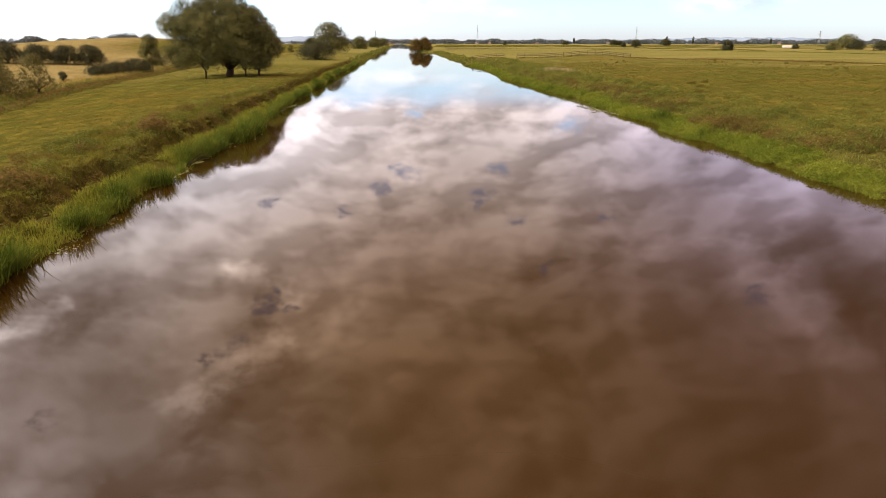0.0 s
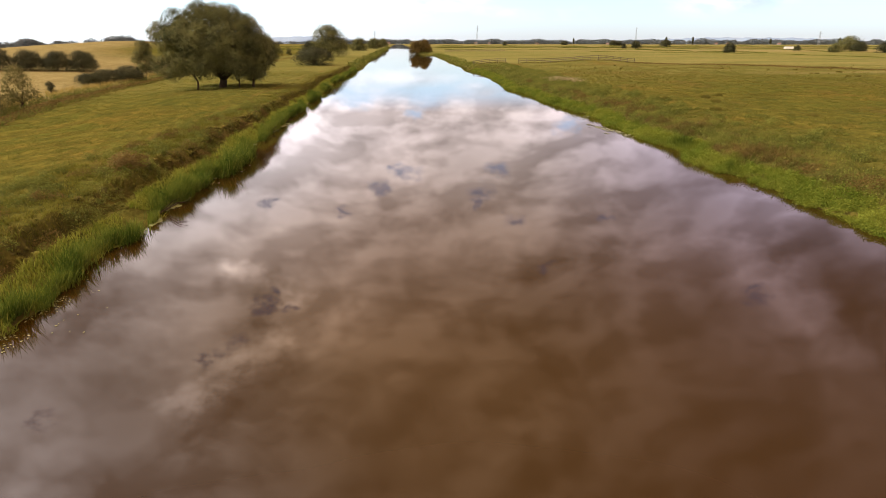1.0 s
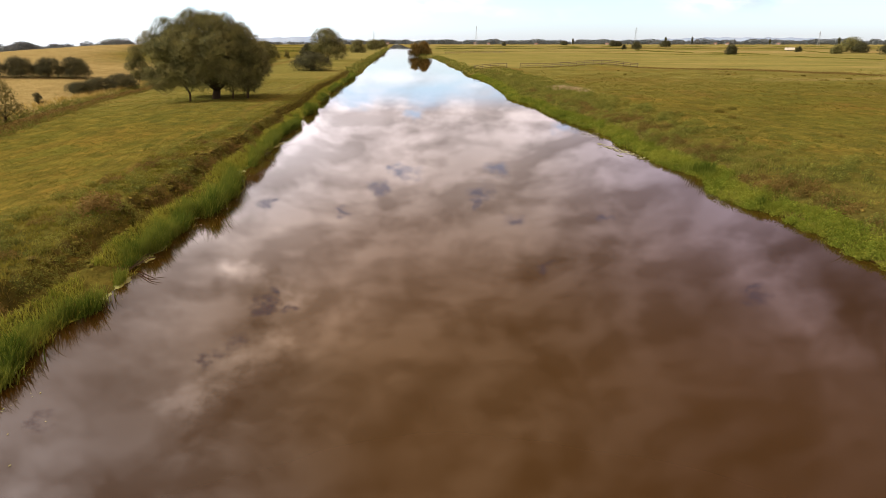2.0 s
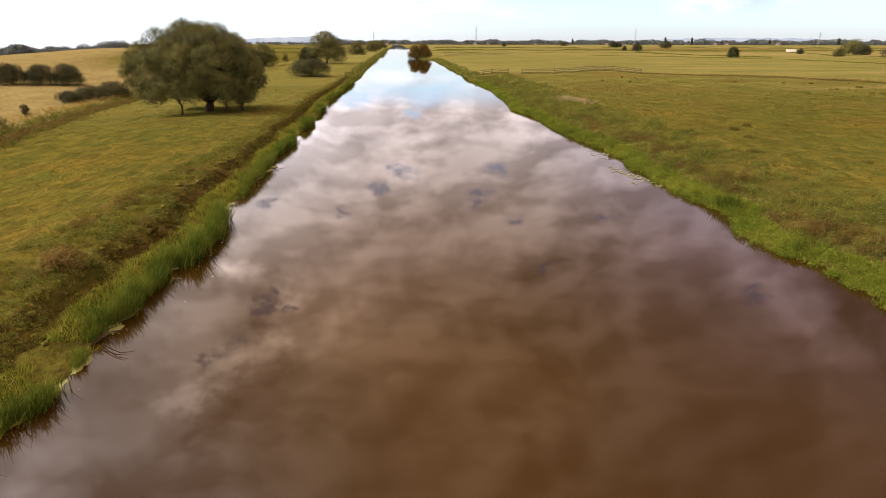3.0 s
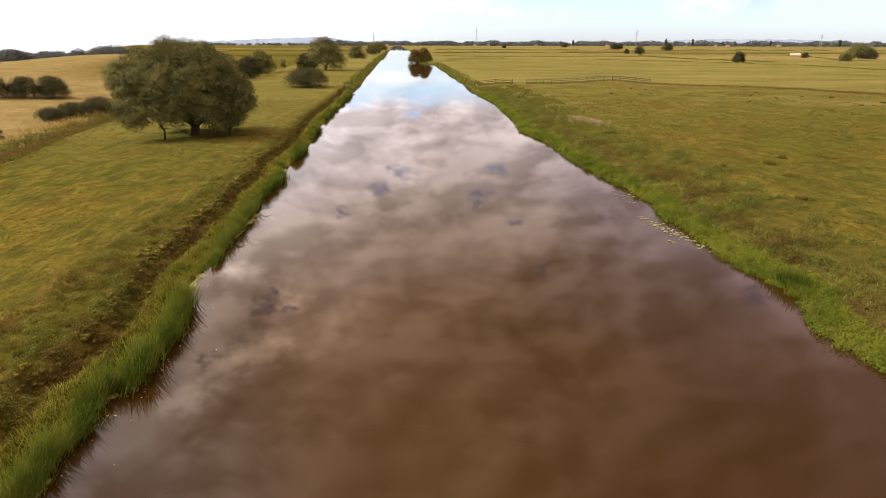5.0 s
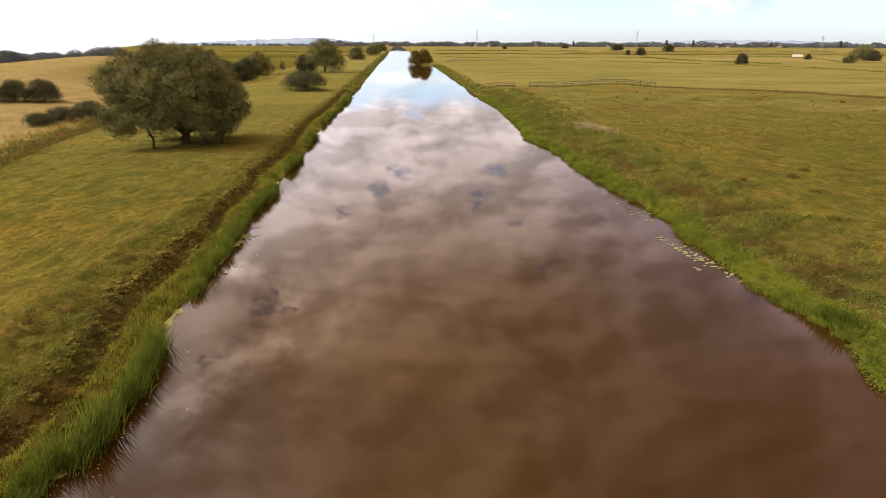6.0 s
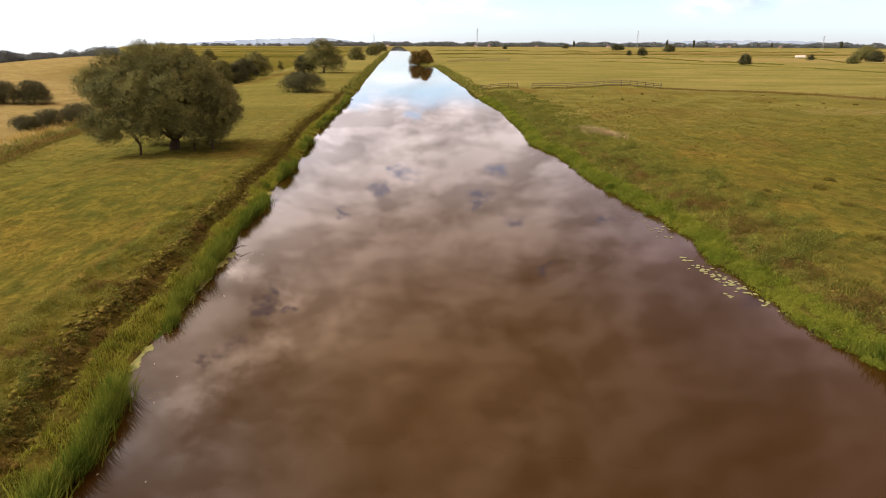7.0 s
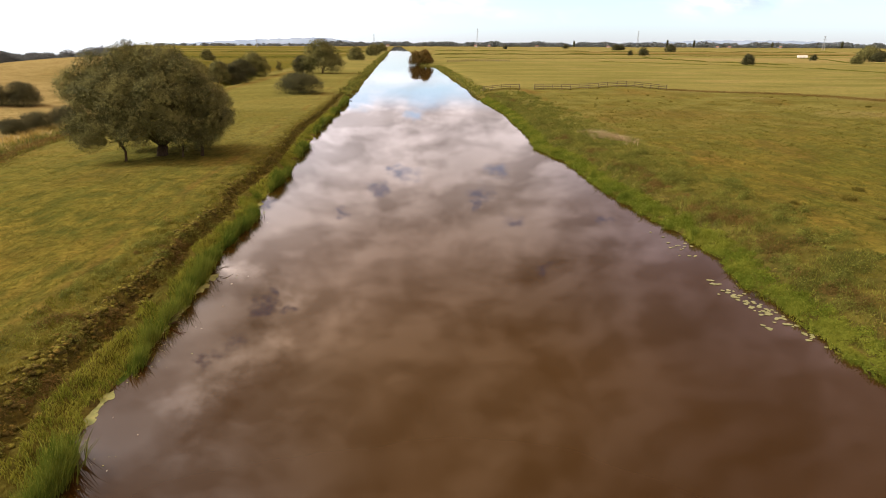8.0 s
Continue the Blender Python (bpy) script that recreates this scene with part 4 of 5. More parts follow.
for bearing, tall in ((23.3, 21), (25.4, 20), (35.9, 17), (15.6, 17), (31.2, 15)):
    dist = 2600.0
    tall *= 1.5
    x, y = dist * math.sin(radians(bearing)), 22 + dist * math.cos(radians(bearing))
    ob = thing("poplar", pose(x, y, 1.0), "tall dark columnar poplar on the skyline", "tree", "poplars")
    rng = np.random.default_rng(int(bearing * 10))
    n = 420
    u = unit(rng.normal(size=(n, 3)))
    at = np.array([0, 0, 0.54 * tall]) + u * np.array([4.2, 4.2, tall * 0.46]) * rng.uniform(0.5, 1.0, (n, 1))
    put("crown", cells_mesh("crown", leaves(rng, at, u, 3.0, 2.1)), SHRUB_LEAF, ob)
    bm = bmesh.new()
    tube(bm, [Vector((0, 0, -0.5)), Vector((0, 0, tall * 0.4)), Vector((0, 0, tall * 0.8))], [0.4, 0.25, 0.08], 6)
    part("trunk", bm, BARK, ob)


# ======================= fence, trailer, houses, pylons =======================
def build_fence(name, label, line, spacing=1.9, tall=1.22, rails=(0.35, 0.72, 1.08)):
    """Post-and-rail fence along a line of x, y places."""
    pts = [Vector((x, y, 0)) for x, y in line]
    run = [0.0]
    for a, b in zip(pts, pts[1:]):
        run.append(run[-1] + (b - a).length)
    count = max(2, round(run[-1] / spacing) + 1)
    feet = []
    for k in range(count):
        s = run[-1] * k / (count - 1)
        x = float(np.interp(s, run, [p.x for p in pts]))
        y = float(np.interp(s, run, [p.y for p in pts]))
        feet.append(Vector((x, y, float(land(x, y)))))
    fence = thing(name, pose(*feet[0]), label, "fence", "pasture fences")
    rng = np.random.default_rng(len(line) + int(run[-1]))
    bm = bmesh.new()
    box(bm, (-0.065, -0.065, -0.4), (0.065, 0.065, tall), 0.012)
    me = bpy.data.meshes.new("post")
    bm.to_mesh(me)
    bm.free()
    for k, f in enumerate(feet):
        ob = put("post", me, TIMBER, fence)
        ob.matrix_basis = Matrix.Translation(f - feet[0]) @ pose(0, 0, rng.uniform(-0.05, 0.05), rng.uniform(-2.5, 2.5), rng.uniform(-2.5, 2.5), rng.uniform(-10, 10))
    for a, b in zip(feet, feet[1:]):
        for h in rails:
            p0, p1 = a - feet[0] + Vector((0, -0.09, h + rng.uniform(-0.03, 0.03))), b - feet[0] + Vector((0, -0.09, h + rng.uniform(-0.03, 0.03)))
            d = p1 - p0
            bm = bmesh.new()
            box(bm, (-0.03, -0.02, -0.05), (d.length + 0.03, 0.02, 0.05), 0.006)
            m = Matrix.Translation(p0) @ d.to_track_quat("X", "Z").to_matrix().to_4x4()
            bmesh.ops.transform(bm, matrix=m, verts=bm.verts)
            part("rail", bm, TIMBER, fence)
    return fence


build_fence("timber_fence", "weathered post-and-rail timber fence running to the river bank", [(18.2, 157.0), (25.9, 155.6)])
build_fence("timber_fence", "long weathered post-and-rail timber fence over a low mound", [(29.0, 155.0), (36, 154.0), (42, 152.6), (48, 151.0), (57, 152.5)])
build_fence("timber_fence", "far weathered timber fence in the pasture", [(27, 366), (46, 392), (64, 384)], spacing=3.2, tall=1.3)


def build_trailer():
    ob = thing("field_trailer", pose(315.4, 500.1, float(land(315.4, 500.1)), 0, 0, -28), "cream white livestock trailer parked in the far pasture", "trailer")
    bm = bmesh.new()
    box(bm, (-3.6, -1.2, 0.6), (3.6, 1.2, 2.5), 0.12)
    part("body", bm, SHEET_METAL, ob)
    for sx in (-1.1, 1.1):
        for sy in (-1.05, 1.05):
            bm = bmesh.new()
            bmesh.ops.create_cone(bm, cap_ends=True, segments=18, radius1=0.42, radius2=0.42, depth=0.28, matrix=pose(sx, sy, 0.42, 90))
            part("wheel", bm, RUBBER, ob)
    bm = bmesh.new()
    tube(bm, [Vector((3.6, 0, 0.75)), Vector((5.2, 0, 0.6))], [0.09, 0.06], 6)
    part("drawbar", bm, STEEL, ob)


build_trailer()


def build_house(x, y, w, d, h, turn):
    ob = thing("house", pose(x, y, 0.9, 0, 0, turn), "pale rendered house with a tiled roof among far trees", "house", "far houses")
    bm = bmesh.new()
    box(bm, (-w / 2, -d / 2, -0.5), (w / 2, d / 2, h))
    part("wall", bm, WALL_PALE, ob)
    bm = bmesh.new()
    a = [bm.verts.new((sx * (w / 2 + 0.4), sy * (d / 2 + 0.4), h + 0.003)) for sx in (-1, 1) for sy in (-1, 1)]
    r = [bm.verts.new((sx * (w / 2 + 0.4), 0, h + d * 0.42)) for sx in (-1, 1)]
    for f in ((a[0], a[2], r[1], r[0]), (a[3], a[1], r[0], r[1]), (a[1], a[0], r[0]), (a[2], a[3], r[1]), (a[0], a[1], a[3], a[2])):
        bm.faces.new(f)
    roof = part("roof", bm, ROOF_TILE, ob)
    bm = bmesh.new()
    box(bm, (w * 0.3, -0.5, h + d * 0.2), (w * 0.3 + 0.9, 0.5, h + d * 0.42 + 1.0), 0.05)
    part("chimney", bm, ROOF_TILE, roof)
    for fx in (-0.28, 0.28):
        for fz in (0.2, 0.65):
            bm = bmesh.new()
            box(bm, (fx * w - 0.7, -d / 2 - 0.05, fz * h), (fx * w + 0.7, -d / 2 - 0.003, fz * h + 1.4))
            part("window", bm, GLASS_DARK, ob)


rng = np.random.default_rng(12)
for b, dist in ((7.0, 2850), (8.2, 2800), (12.4, 2830), (18.5, 2820), (27.2, 2800), (28.1, 2830), (31.8, 2850), (-0.8, 2900)):
    a = radians(b)
    build_house(dist * math.sin(a), 22 + dist * math.cos(a), rng.uniform(9, 14), 8.0, rng.uniform(4.0, 5.5), -b + rng.uniform(-25, 25))


def build_pylon(b, dist, tall):
    a = radians(b)
    x, y = dist * math.sin(a), 22 + dist * math.cos(a)
    ob = thing("electricity_pylon", pose(x, y, float(min(land(x, y), 1.0)), 0, 0, 20 - b), "grey steel lattice electricity pylon on the far plain", "pylon", "electricity pylons")
    half = lambda f: 2.2 * (1 - f) ** 1.35 + 0.35
    for sx in (-1, 1):
        for sy in (-1, 1):
            bm = bmesh.new()
            tube(bm, [Vector((sx * half(f), sy * half(f), tall * f)) for f in (0, 0.3, 0.6, 0.85, 1.0)], [0.20, 0.18, 0.16, 0.14, 0.12], 5)
            part("leg", bm, STEEL, ob)
    bm = bmesh.new()
    levels = [0.02, 0.14, 0.26, 0.38, 0.5, 0.62, 0.74, 0.86, 0.97]
    for f0, f1 in zip(levels, levels[1:]):
        for s in (-1, 1):
            tube(bm, [Vector((-half(f0), s * half(f0), tall * f0)), Vector((half(f1), s * half(f1), tall * f1))], [0.07, 0.07], 4)
            tube(bm, [Vector((s * half(f0), half(f0), tall * f0)), Vector((s * half(f1), -half(f1), tall * f1))], [0.07, 0.07], 4)
    part("lattice", bm, STEEL, ob)
    for f, w in ((0.72, 4.0), (0.83, 5.0), (0.94, 3.4)):
        bm = bmesh.new()
        tube(bm, [Vector((-w, 0, tall * f)), Vector((0, 0, tall * f + 0.9)), Vector((w, 0, tall * f))], [0.08, 0.22, 0.08], 5)
        part("cross_arm", bm, STEEL, ob)


for b, dist, tall in ((7.14, 1700, 50), (20.9, 1750, 45), (34.7, 1600, 30), (-2.0, 1900, 40), (-12.0, 1900, 24)):
    build_pylon(b, dist, tall)


# ======================= hedges and rough lines in the fields =======================
def rough_line(name, label, category, line, tall, wide, density, size, leaf, seed, broken=0.0):
    """A low uneven line of growth along a ditch or field edge."""
    rng = np.random.default_rng(seed)
    xs, ys = np.array([p[0] for p in line], float), np.array([p[1] for p in line], float)
    run = np.concatenate([[0], np.cumsum(np.hypot(np.diff(xs), np.diff(ys)))])
    n = int(run[-1] * density)
    s = rng.uniform(0, run[-1], n)
    off = rng.normal(0, wide / 2, n)
    x, y = np.interp(s, run, xs) + off * 0.8, np.interp(s, run, ys) + off * 0.8
    swell = np.clip(0.6 + 0.5 * waves(s, 0 * s, 9 * wide + 4, seed), 0.1, 1.4)
    keep = swell > broken
    x, y, swell = x[keep], y[keep], swell[keep]
    z = land(x, y) + tall * swell * rng.uniform(0.0, 1.0, len(x)) ** 0.7
    out = unit(rng.normal(size=(len(x), 3)) + np.array([0, 0, 0.6]))
    cells = leaves(rng, np.stack([x, y, z], 1), out, size, size * 0.6)
    return tagged(put(name, cells_mesh(name, cells), leaf), label, category, kind="stuff")


DITCH = [(float(ditch_x(y)), y) for y in (40, 52, 65, 78, 90, 105, 120, 140, 165)]
rough_line("ditch_herbs", "rough green herbs along the ditch edge", "plants", [(x + 1.2, y) for x, y in DITCH], 0.85, 2.2, 130, 0.18, DULL_LEAF, 201)
rough_line("ditch_dull_herbs", "dull brown-green weeds along the ditch", "plants", [(x - 0.8, y) for x, y in DITCH], 0.8, 2.4, 150, 0.14, HERB_LEAF, 202)
rough_line("pasture_edge", "dark rough grass along the edge of a pasture", "plants", [(57, 153), (69, 146.6), (80.4, 138.4), (86.6, 127.5), (100, 100), (120, 72)], 0.42, 2.2, 190, 0.15, DULL_LEAF, 203, 0.12)
rough_line("far_hedge", "low dark green hedge between far pastures", "hedge", [(36, 640), (90, 656), (200, 641), (330, 630), (520, 610)], 1.41, 5.1, 45, 0.62, HERB_LEAF, 204, 0.12)
rough_line("fence_growth", "rough dark grass along the foot of a fence", "plants", [(18, 156.6), (25.9, 155.2)], 0.55, 0.8, 90, 0.2, RUSH_LEAF, 214)
rough_line("fence_growth", "rough dark grass along the foot of a fence", "plants", [(29, 154.7), (42, 152.2), (57, 152)], 0.45, 0.8, 70, 0.2, RUSH_LEAF, 215)
rough_line("far_hedge", "low dark green hedge between far pastures", "hedge", [(189, 502), (183, 428), (188, 354), (196, 330)], 0.70, 2.5, 45, 0.43, HERB_LEAF, 205, 0.12)
rough_line("far_hedge", "low dark green hedge between far pastures", "hedge", [(120, 392), (170, 314), (181, 284), (176, 239), (178, 200)], 0.40, 2.5, 51, 0.31, HERB_LEAF, 206, 0.12)
rough_line("far_hedge", "low dark green hedge between far pastures", "hedge", [(250, 588), (292, 559), (331, 538), (300, 450), (258, 371), (300, 330)], 0.53, 2.7, 32, 0.43, HERB_LEAF, 207, 0.12)
rough_line("far_hedge", "low dark green hedge between far pastures", "hedge", [(60, 980), (250, 960), (480, 900), (800, 820)], 1.76, 6.8, 19, 0.99, HERB_LEAF, 208, 0.12)
rough_line("far_hedge", "low dark green hedge between far pastures", "hedge", [(-60, 520), (-110, 505), (-180, 500), (-240, 480)], 1.41, 5.1, 32, 0.56, HERB_LEAF, 209, 0.12)
rough_line("far_hedge", "low dark green hedge between far pastures", "hedge", [(-40, 900), (-150, 880), (-280, 850)], 1.94, 6.8, 16, 0.93, HERB_LEAF, 210, 0.12)
rough_line("far_hedge", "low dark green hedge between far pastures", "hedge", [(36, 500), (70, 470), (130, 480), (190, 470)], 0.44, 2.5, 32, 0.43, HERB_LEAF, 211, 0.12)
rough_line("bank_growth", "rough green growth along the far river bank", "plants", [(float(edge_left(y)) - 0.7, y) for y in range(150, 900, 20)], 1.1, 1.8, 16, 0.55, HERB_LEAF, 212)
rough_line("bank_growth", "rough green growth along the far river bank", "plants", [(float(edge_right(y)) + 0.7, y) for y in range(150, 900, 20)], 0.9, 2.2, 16, 0.55, HERB_LEAF, 213)


# ======================= reeds along the west bank =======================
def root_stock(rx, ry, rings=5, n=14, high=0.10):
    """The low matted root mound from which a clump grows."""
    out = []
    grid = [[(rx * f * math.cos(2 * math.pi * i / n), ry * f * math.sin(2 * math.pi * i / n), high * (1 - f * f) - 0.16) for i in range(n)] for f in (0.02, 0.3, 0.55, 0.8, 1.0)]
    for a, b in zip(grid, grid[1:]):
        for i in range(n):
            out.append((a[i], b[i], b[(i + 1) % n], a[(i + 1) % n]))
    return np.array(out, float)


def reed_mesh(seed, count, spread, tall):
    rng = np.random.default_rng(seed)
    foot = np.zeros((count, 3))
    foot[:, 0] = rng.normal(0, spread * 0.15, count)
    foot[:, 1] = rng.normal(0, spread * 0.48, count)
    foot[:, 2] = -0.15
    edge = np.exp(-(foot[:, 1] / spread) ** 2)
    height = tall * rng.uniform(0.5, 1.15, count) * (0.55 + 0.45 * edge)
    wide = rng.uniform(0.018, 0.036, count)
    return cells_mesh("reed_clump", np.concatenate([blades(rng, foot, height, wide, 0.30, 3), root_stock(spread * 0.8, spread * 1.7)]))


REED_MESHES = [reed_mesh(300 + k, n, s, h) for k, (n, s, h) in enumerate(((330, 0.8, 1.05), (400, 0.95, 1.2), (270, 0.7, 0.85), (460, 1.15, 1.35), (230, 0.6, 0.65), (380, 1.0, 1.1)))]
rng = np.random.default_rng(31)
y = -24.0
while y < 150:
    gap_here = 0.5 + 0.5 * float(waves(np.array(y), np.array(0.0), 11.0, 41))
    if gap_here > 0.34 or rng.random() < 0.2:
        k = int(rng.integers(0, len(REED_MESHES)))
        x = float(edge_left(y)) + rng.uniform(-0.25, 0.30)
        s = rng.uniform(0.65, 0.85) + 0.35 * min(max(gap_here, 0), 1)
        ob = put("reed_clump", REED_MESHES[k], REED_LEAF)
        ob.matrix_world = pose(x, y, 0.04, 0, rng.uniform(4, 17), rng.uniform(-15, 15)) @ Matrix.Diagonal((s, s, s * rng.uniform(0.7, 0.95), 1))
        tagged(ob, "clump of green reeds leaning over the river edge", "reeds", "reed clumps along the bank")
    y += rng.uniform(0.55, 1.0) * (1 + max(y - 70, 0) / 120)


def scatter(rng, x0, x1, y0, y1, n):
    return rng.uniform(x0, x1, n), rng.uniform(y0, y1, n)


# shorter sedge and weeds among the reeds and on the bank behind them
def build_bank_sedge():
    rng = np.random.default_rng(51)
    n = 60000
    y = -24 + 150 * rng.random(n)
    x = edge_left(y) - rng.uniform(-0.2, 1.0, n)
    keep = waves(x, y, 2.4, 52) > -0.45
    x, y = x[keep], y[keep]
    foot = np.stack([x, y, land(x, y) - 0.04], 1)
    h = rng.uniform(0.12, 0.36, len(x))
    tagged(put("bank_sedge", cells_mesh("bank_sedge", blades(rng, foot, h, np.full(len(x), 0.03), 0.7, 2)), SEDGE_LEAF), "short green sedge on the reedy bank", "sedge", kind="stuff")
    n = 70000
    y = 4 + 130 * rng.random(n)
    x = edge_left(y) - rng.normal(1.65, 0.42, n)
    keep = waves(x, y, 0.9, 53) > 0.15
    x, y = x[keep], y[keep]
    foot = np.stack([x, y, land(x, y) - 0.04], 1)
    tagged(put("bank_tussocks", cells_mesh("bank_tussocks", blades(rng, foot, rng.uniform(0.08, 0.24, len(x)), np.full(len(x), 0.03), 0.9, 2)), RUSH_LEAF), "brown-green tussocks along the trampled bank edge", "grass", kind="stuff")
    n = 12000
    y = -5 + 150 * rng.random(n) ** 1.2
    d = rng.normal(1.65, 0.27, n) + 0.25 * waves(y, 0 * y, 9.0, 56)
    x = edge_left(y) - d
    keep = (waves(x, y, 1.8, 54) > -0.75) & (rng.random(n) < (0.12 + 0.88 * step(26, 42, y)) * (1 - 0.55 * step(55, 85, y)))
    x, y = x[keep], y[keep]
    size = rng.uniform(0.035, 0.10, len(x))
    at = np.stack([x, y, land(x, y) + 0.02], 1)
    tagged(put("bank_clods", lump_mesh("bank_clods", rng, at, size, rng.uniform(0.5, 0.95, len(x))), CLOD), "dark trodden clods of turf along the bank edge", "turf", kind="stuff")
    n = 900
    y = -5 + 62 * rng.random(n)
    d = 1.3 + (4.0 - 1.6 * step(28, 52, y)) * rng.random(n) ** 1.3
    x = edge_left(y) - d
    keep = waves(x, y, 3.2, 57) > -0.25
    x, y = x[keep], y[keep]
    at = np.stack([x, y, land(x, y) - 0.05], 1)
    cells = clump_leaves(rng, at, rng.uniform(0.16, 0.42, len(x)), 190, 0.065, 0.028)
    brown = np.repeat(waves(x, y, 4.0, 58) > 0.25, 190)
    tagged(put("rough_herbs", cells_mesh("rough_herbs", cells[~brown]), HERB_LEAF), "low domed green herbs between meadow and reeds", "plants", kind="stuff")
    tagged(put("withered_herbs", cells_mesh("withered_herbs", cells[brown]), DULL_LEAF), "brown withered herbs between meadow and reeds", "plants", kind="stuff")


build_bank_sedge()


# ======================= lush growth along the east bank =======================
def build_east_growth():
    rng = np.random.default_rng(61)
    n = 1100
    y = -5 + 150 * rng.random(n) ** 1.15
    d = rng.uniform(-0.5, 1.15, n)
    x = edge_right(y) + d
    per = 46
    m = n * per
    z = np.maximum(land(x, y), 0.0) - 0.06
    foot = np.stack([np.repeat(x, per) + rng.normal(0, 0.13, m), np.repeat(y, per) + rng.normal(0, 0.13, m), np.repeat(z, per)], 1)
    tall = np.repeat(rng.uniform(0.22, 0.58, n) * (0.8 + 0.35 * waves(x * 0.5, y, 4.0, 62)), per) * rng.uniform(0.6, 1.15, m)
    tagged(put("waterside_grass", cells_mesh("waterside_grass", blades(rng, foot, tall, rng.uniform(0.016, 0.034, m), 1.0, 3)), WATERSIDE_LEAF), "bright green broad-leaved grass arching over the river", "plants", kind="stuff")
    n = 60000
    y = -5 + 146 * rng.random(n) ** 1.1
    x = edge_right(y) + rng.uniform(-0.45, 0.9, n)
    keep = waves(x, y, 2.6, 67) > 0.0
    x, y = x[keep], y[keep]
    z = np.maximum(land(x, y), 0.0) + 0.35 * rng.random(len(x))
    out = unit(rng.normal(size=(len(x), 3)) + np.array([-0.25, 0, 0.9]))
    tagged(put("waterside_herbs", cells_mesh("waterside_herbs", leaves(rng, np.stack([x, y, z], 1), out, 0.085, 0.036)), WATERSIDE_LEAF), "bright green leafy herbs spilling into the river", "plants", kind="stuff")
    n = 3500
    y = -5 + 150 * rng.random(n) ** 1.1
    x = edge_right(y) + rng.normal(2.0, 0.55, n)
    keep = waves(x, y, 2.8, 68) > -0.35
    x, y = x[keep], y[keep]
    at = np.stack([x, y, land(x, y) - 0.005], 1)
    tagged(put("bank_clods", lump_mesh("bank_clods", rng, at, rng.uniform(0.03, 0.085, len(x)), rng.uniform(0.4, 0.8, len(x))), CLOD), "brown trodden clods of turf on the river bank", "turf", kind="stuff")
    n = 1900
    y = -5 + 150 * rng.random(n) ** 1.1
    x = edge_right(y) + rng.uniform(-0.40, 1.2, n)
    at = np.stack([x, y, np.maximum(land(x, y), 0.0) - 0.08], 1)
    rim = clump_leaves(rng, at, rng.uniform(0.15, 0.42, n) * (1 + 0.25 * waves(x, y, 5.0, 69)), 190, 0.080, 0.034)
    tagged(put("waterside_clumps", cells_mesh("waterside_clumps", rim), WATERSIDE_LEAF), "lumpy bright green plants crowding the water's edge", "plants", kind="stuff")
    # domed nettles, docks and rough herbs in patches behind the water's edge
    n = 4600
    y = -5 + 155 * rng.random(n) ** 1.05
    d = 1.4 + 7.5 * rng.random(n) ** 1.15
    x = edge_right(y) + d
    keep = waves(x, y, 4.5, 63) + 0.5 * waves(x, y, 1.8, 64) - 0.16 * (d - 2.8) + 0.5 * step(55, 75, y) > -0.15
    x, y = x[keep], y[keep]
    at = np.stack([x, y, land(x, y) - 0.06], 1)
    each = 180
    cells = clump_leaves(rng, at, rng.uniform(0.16, 0.55, len(x)), each, 0.085, 0.036)
    spot = cells[:, 0]
    cx, cy = x, y
    x, y = spot[:, 0], spot[:, 1]
    n = 60000
    sy = -5 + 155 * rng.random(n) ** 1.05
    sd = 0.9 + 7.0 * rng.random(n) ** 1.2
    sx = edge_right(sy) + sd
    lump = waves(sx, sy, 3.2, 63) + 0.6 * waves(sx, sy, 9.0, 66) - 0.2 * (sd - 2.8)
    keep = lump > -0.4
    sx, sy, lump = sx[keep], sy[keep], lump[keep]
    foot = np.stack([sx, sy, land(sx, sy) - 0.03], 1)
    tall = rng.uniform(0.12, 0.42, len(sx)) * np.clip(0.6 + lump, 0.3, 1.5)
    tagged(put("bank_grass", cells_mesh("bank_grass", blades(rng, foot, tall, np.full(len(tall), 0.035), 0.7, 2)), HERB_LEAF), "long rough green grass on the river bank", "grass", kind="stuff")
    brown = np.repeat(waves(cx, cy, 5.0, 65) + 0.35 * rng.normal(size=len(cx)) - 0.45 * np.abs(cx - edge_right(cy) - 2.2) - 0.9 * step(58, 82, cy) > -0.25, each)
    tagged(put("bank_herbs", cells_mesh("bank_herbs", cells[~brown]), HERB_LEAF), "nettles and rough green herbs on the river bank", "plants", kind="stuff")
    tagged(put("bank_weeds", cells_mesh("bank_weeds", cells[brown]), DULL_LEAF), "brownish seeding weeds on the river bank", "plants", kind="stuff")
    n = 1300
    y = rng.normal(85.5, 1.8, n)
    x = 21.9 + rng.normal(0, 0.6, n) - 0.25 * (y - 85.5)
    foot = np.stack([x, y, land(x, y)], 1)
    tagged(put("dead_stalks", cells_mesh("dead_stalks", blades(rng, foot, rng.uniform(0.25, 0.6, n), np.full(n, 0.06), 0.8, 2)), PALE_LEAF), "pale dead flower stalks among green herbs", "plants", kind="stuff")


build_east_growth()

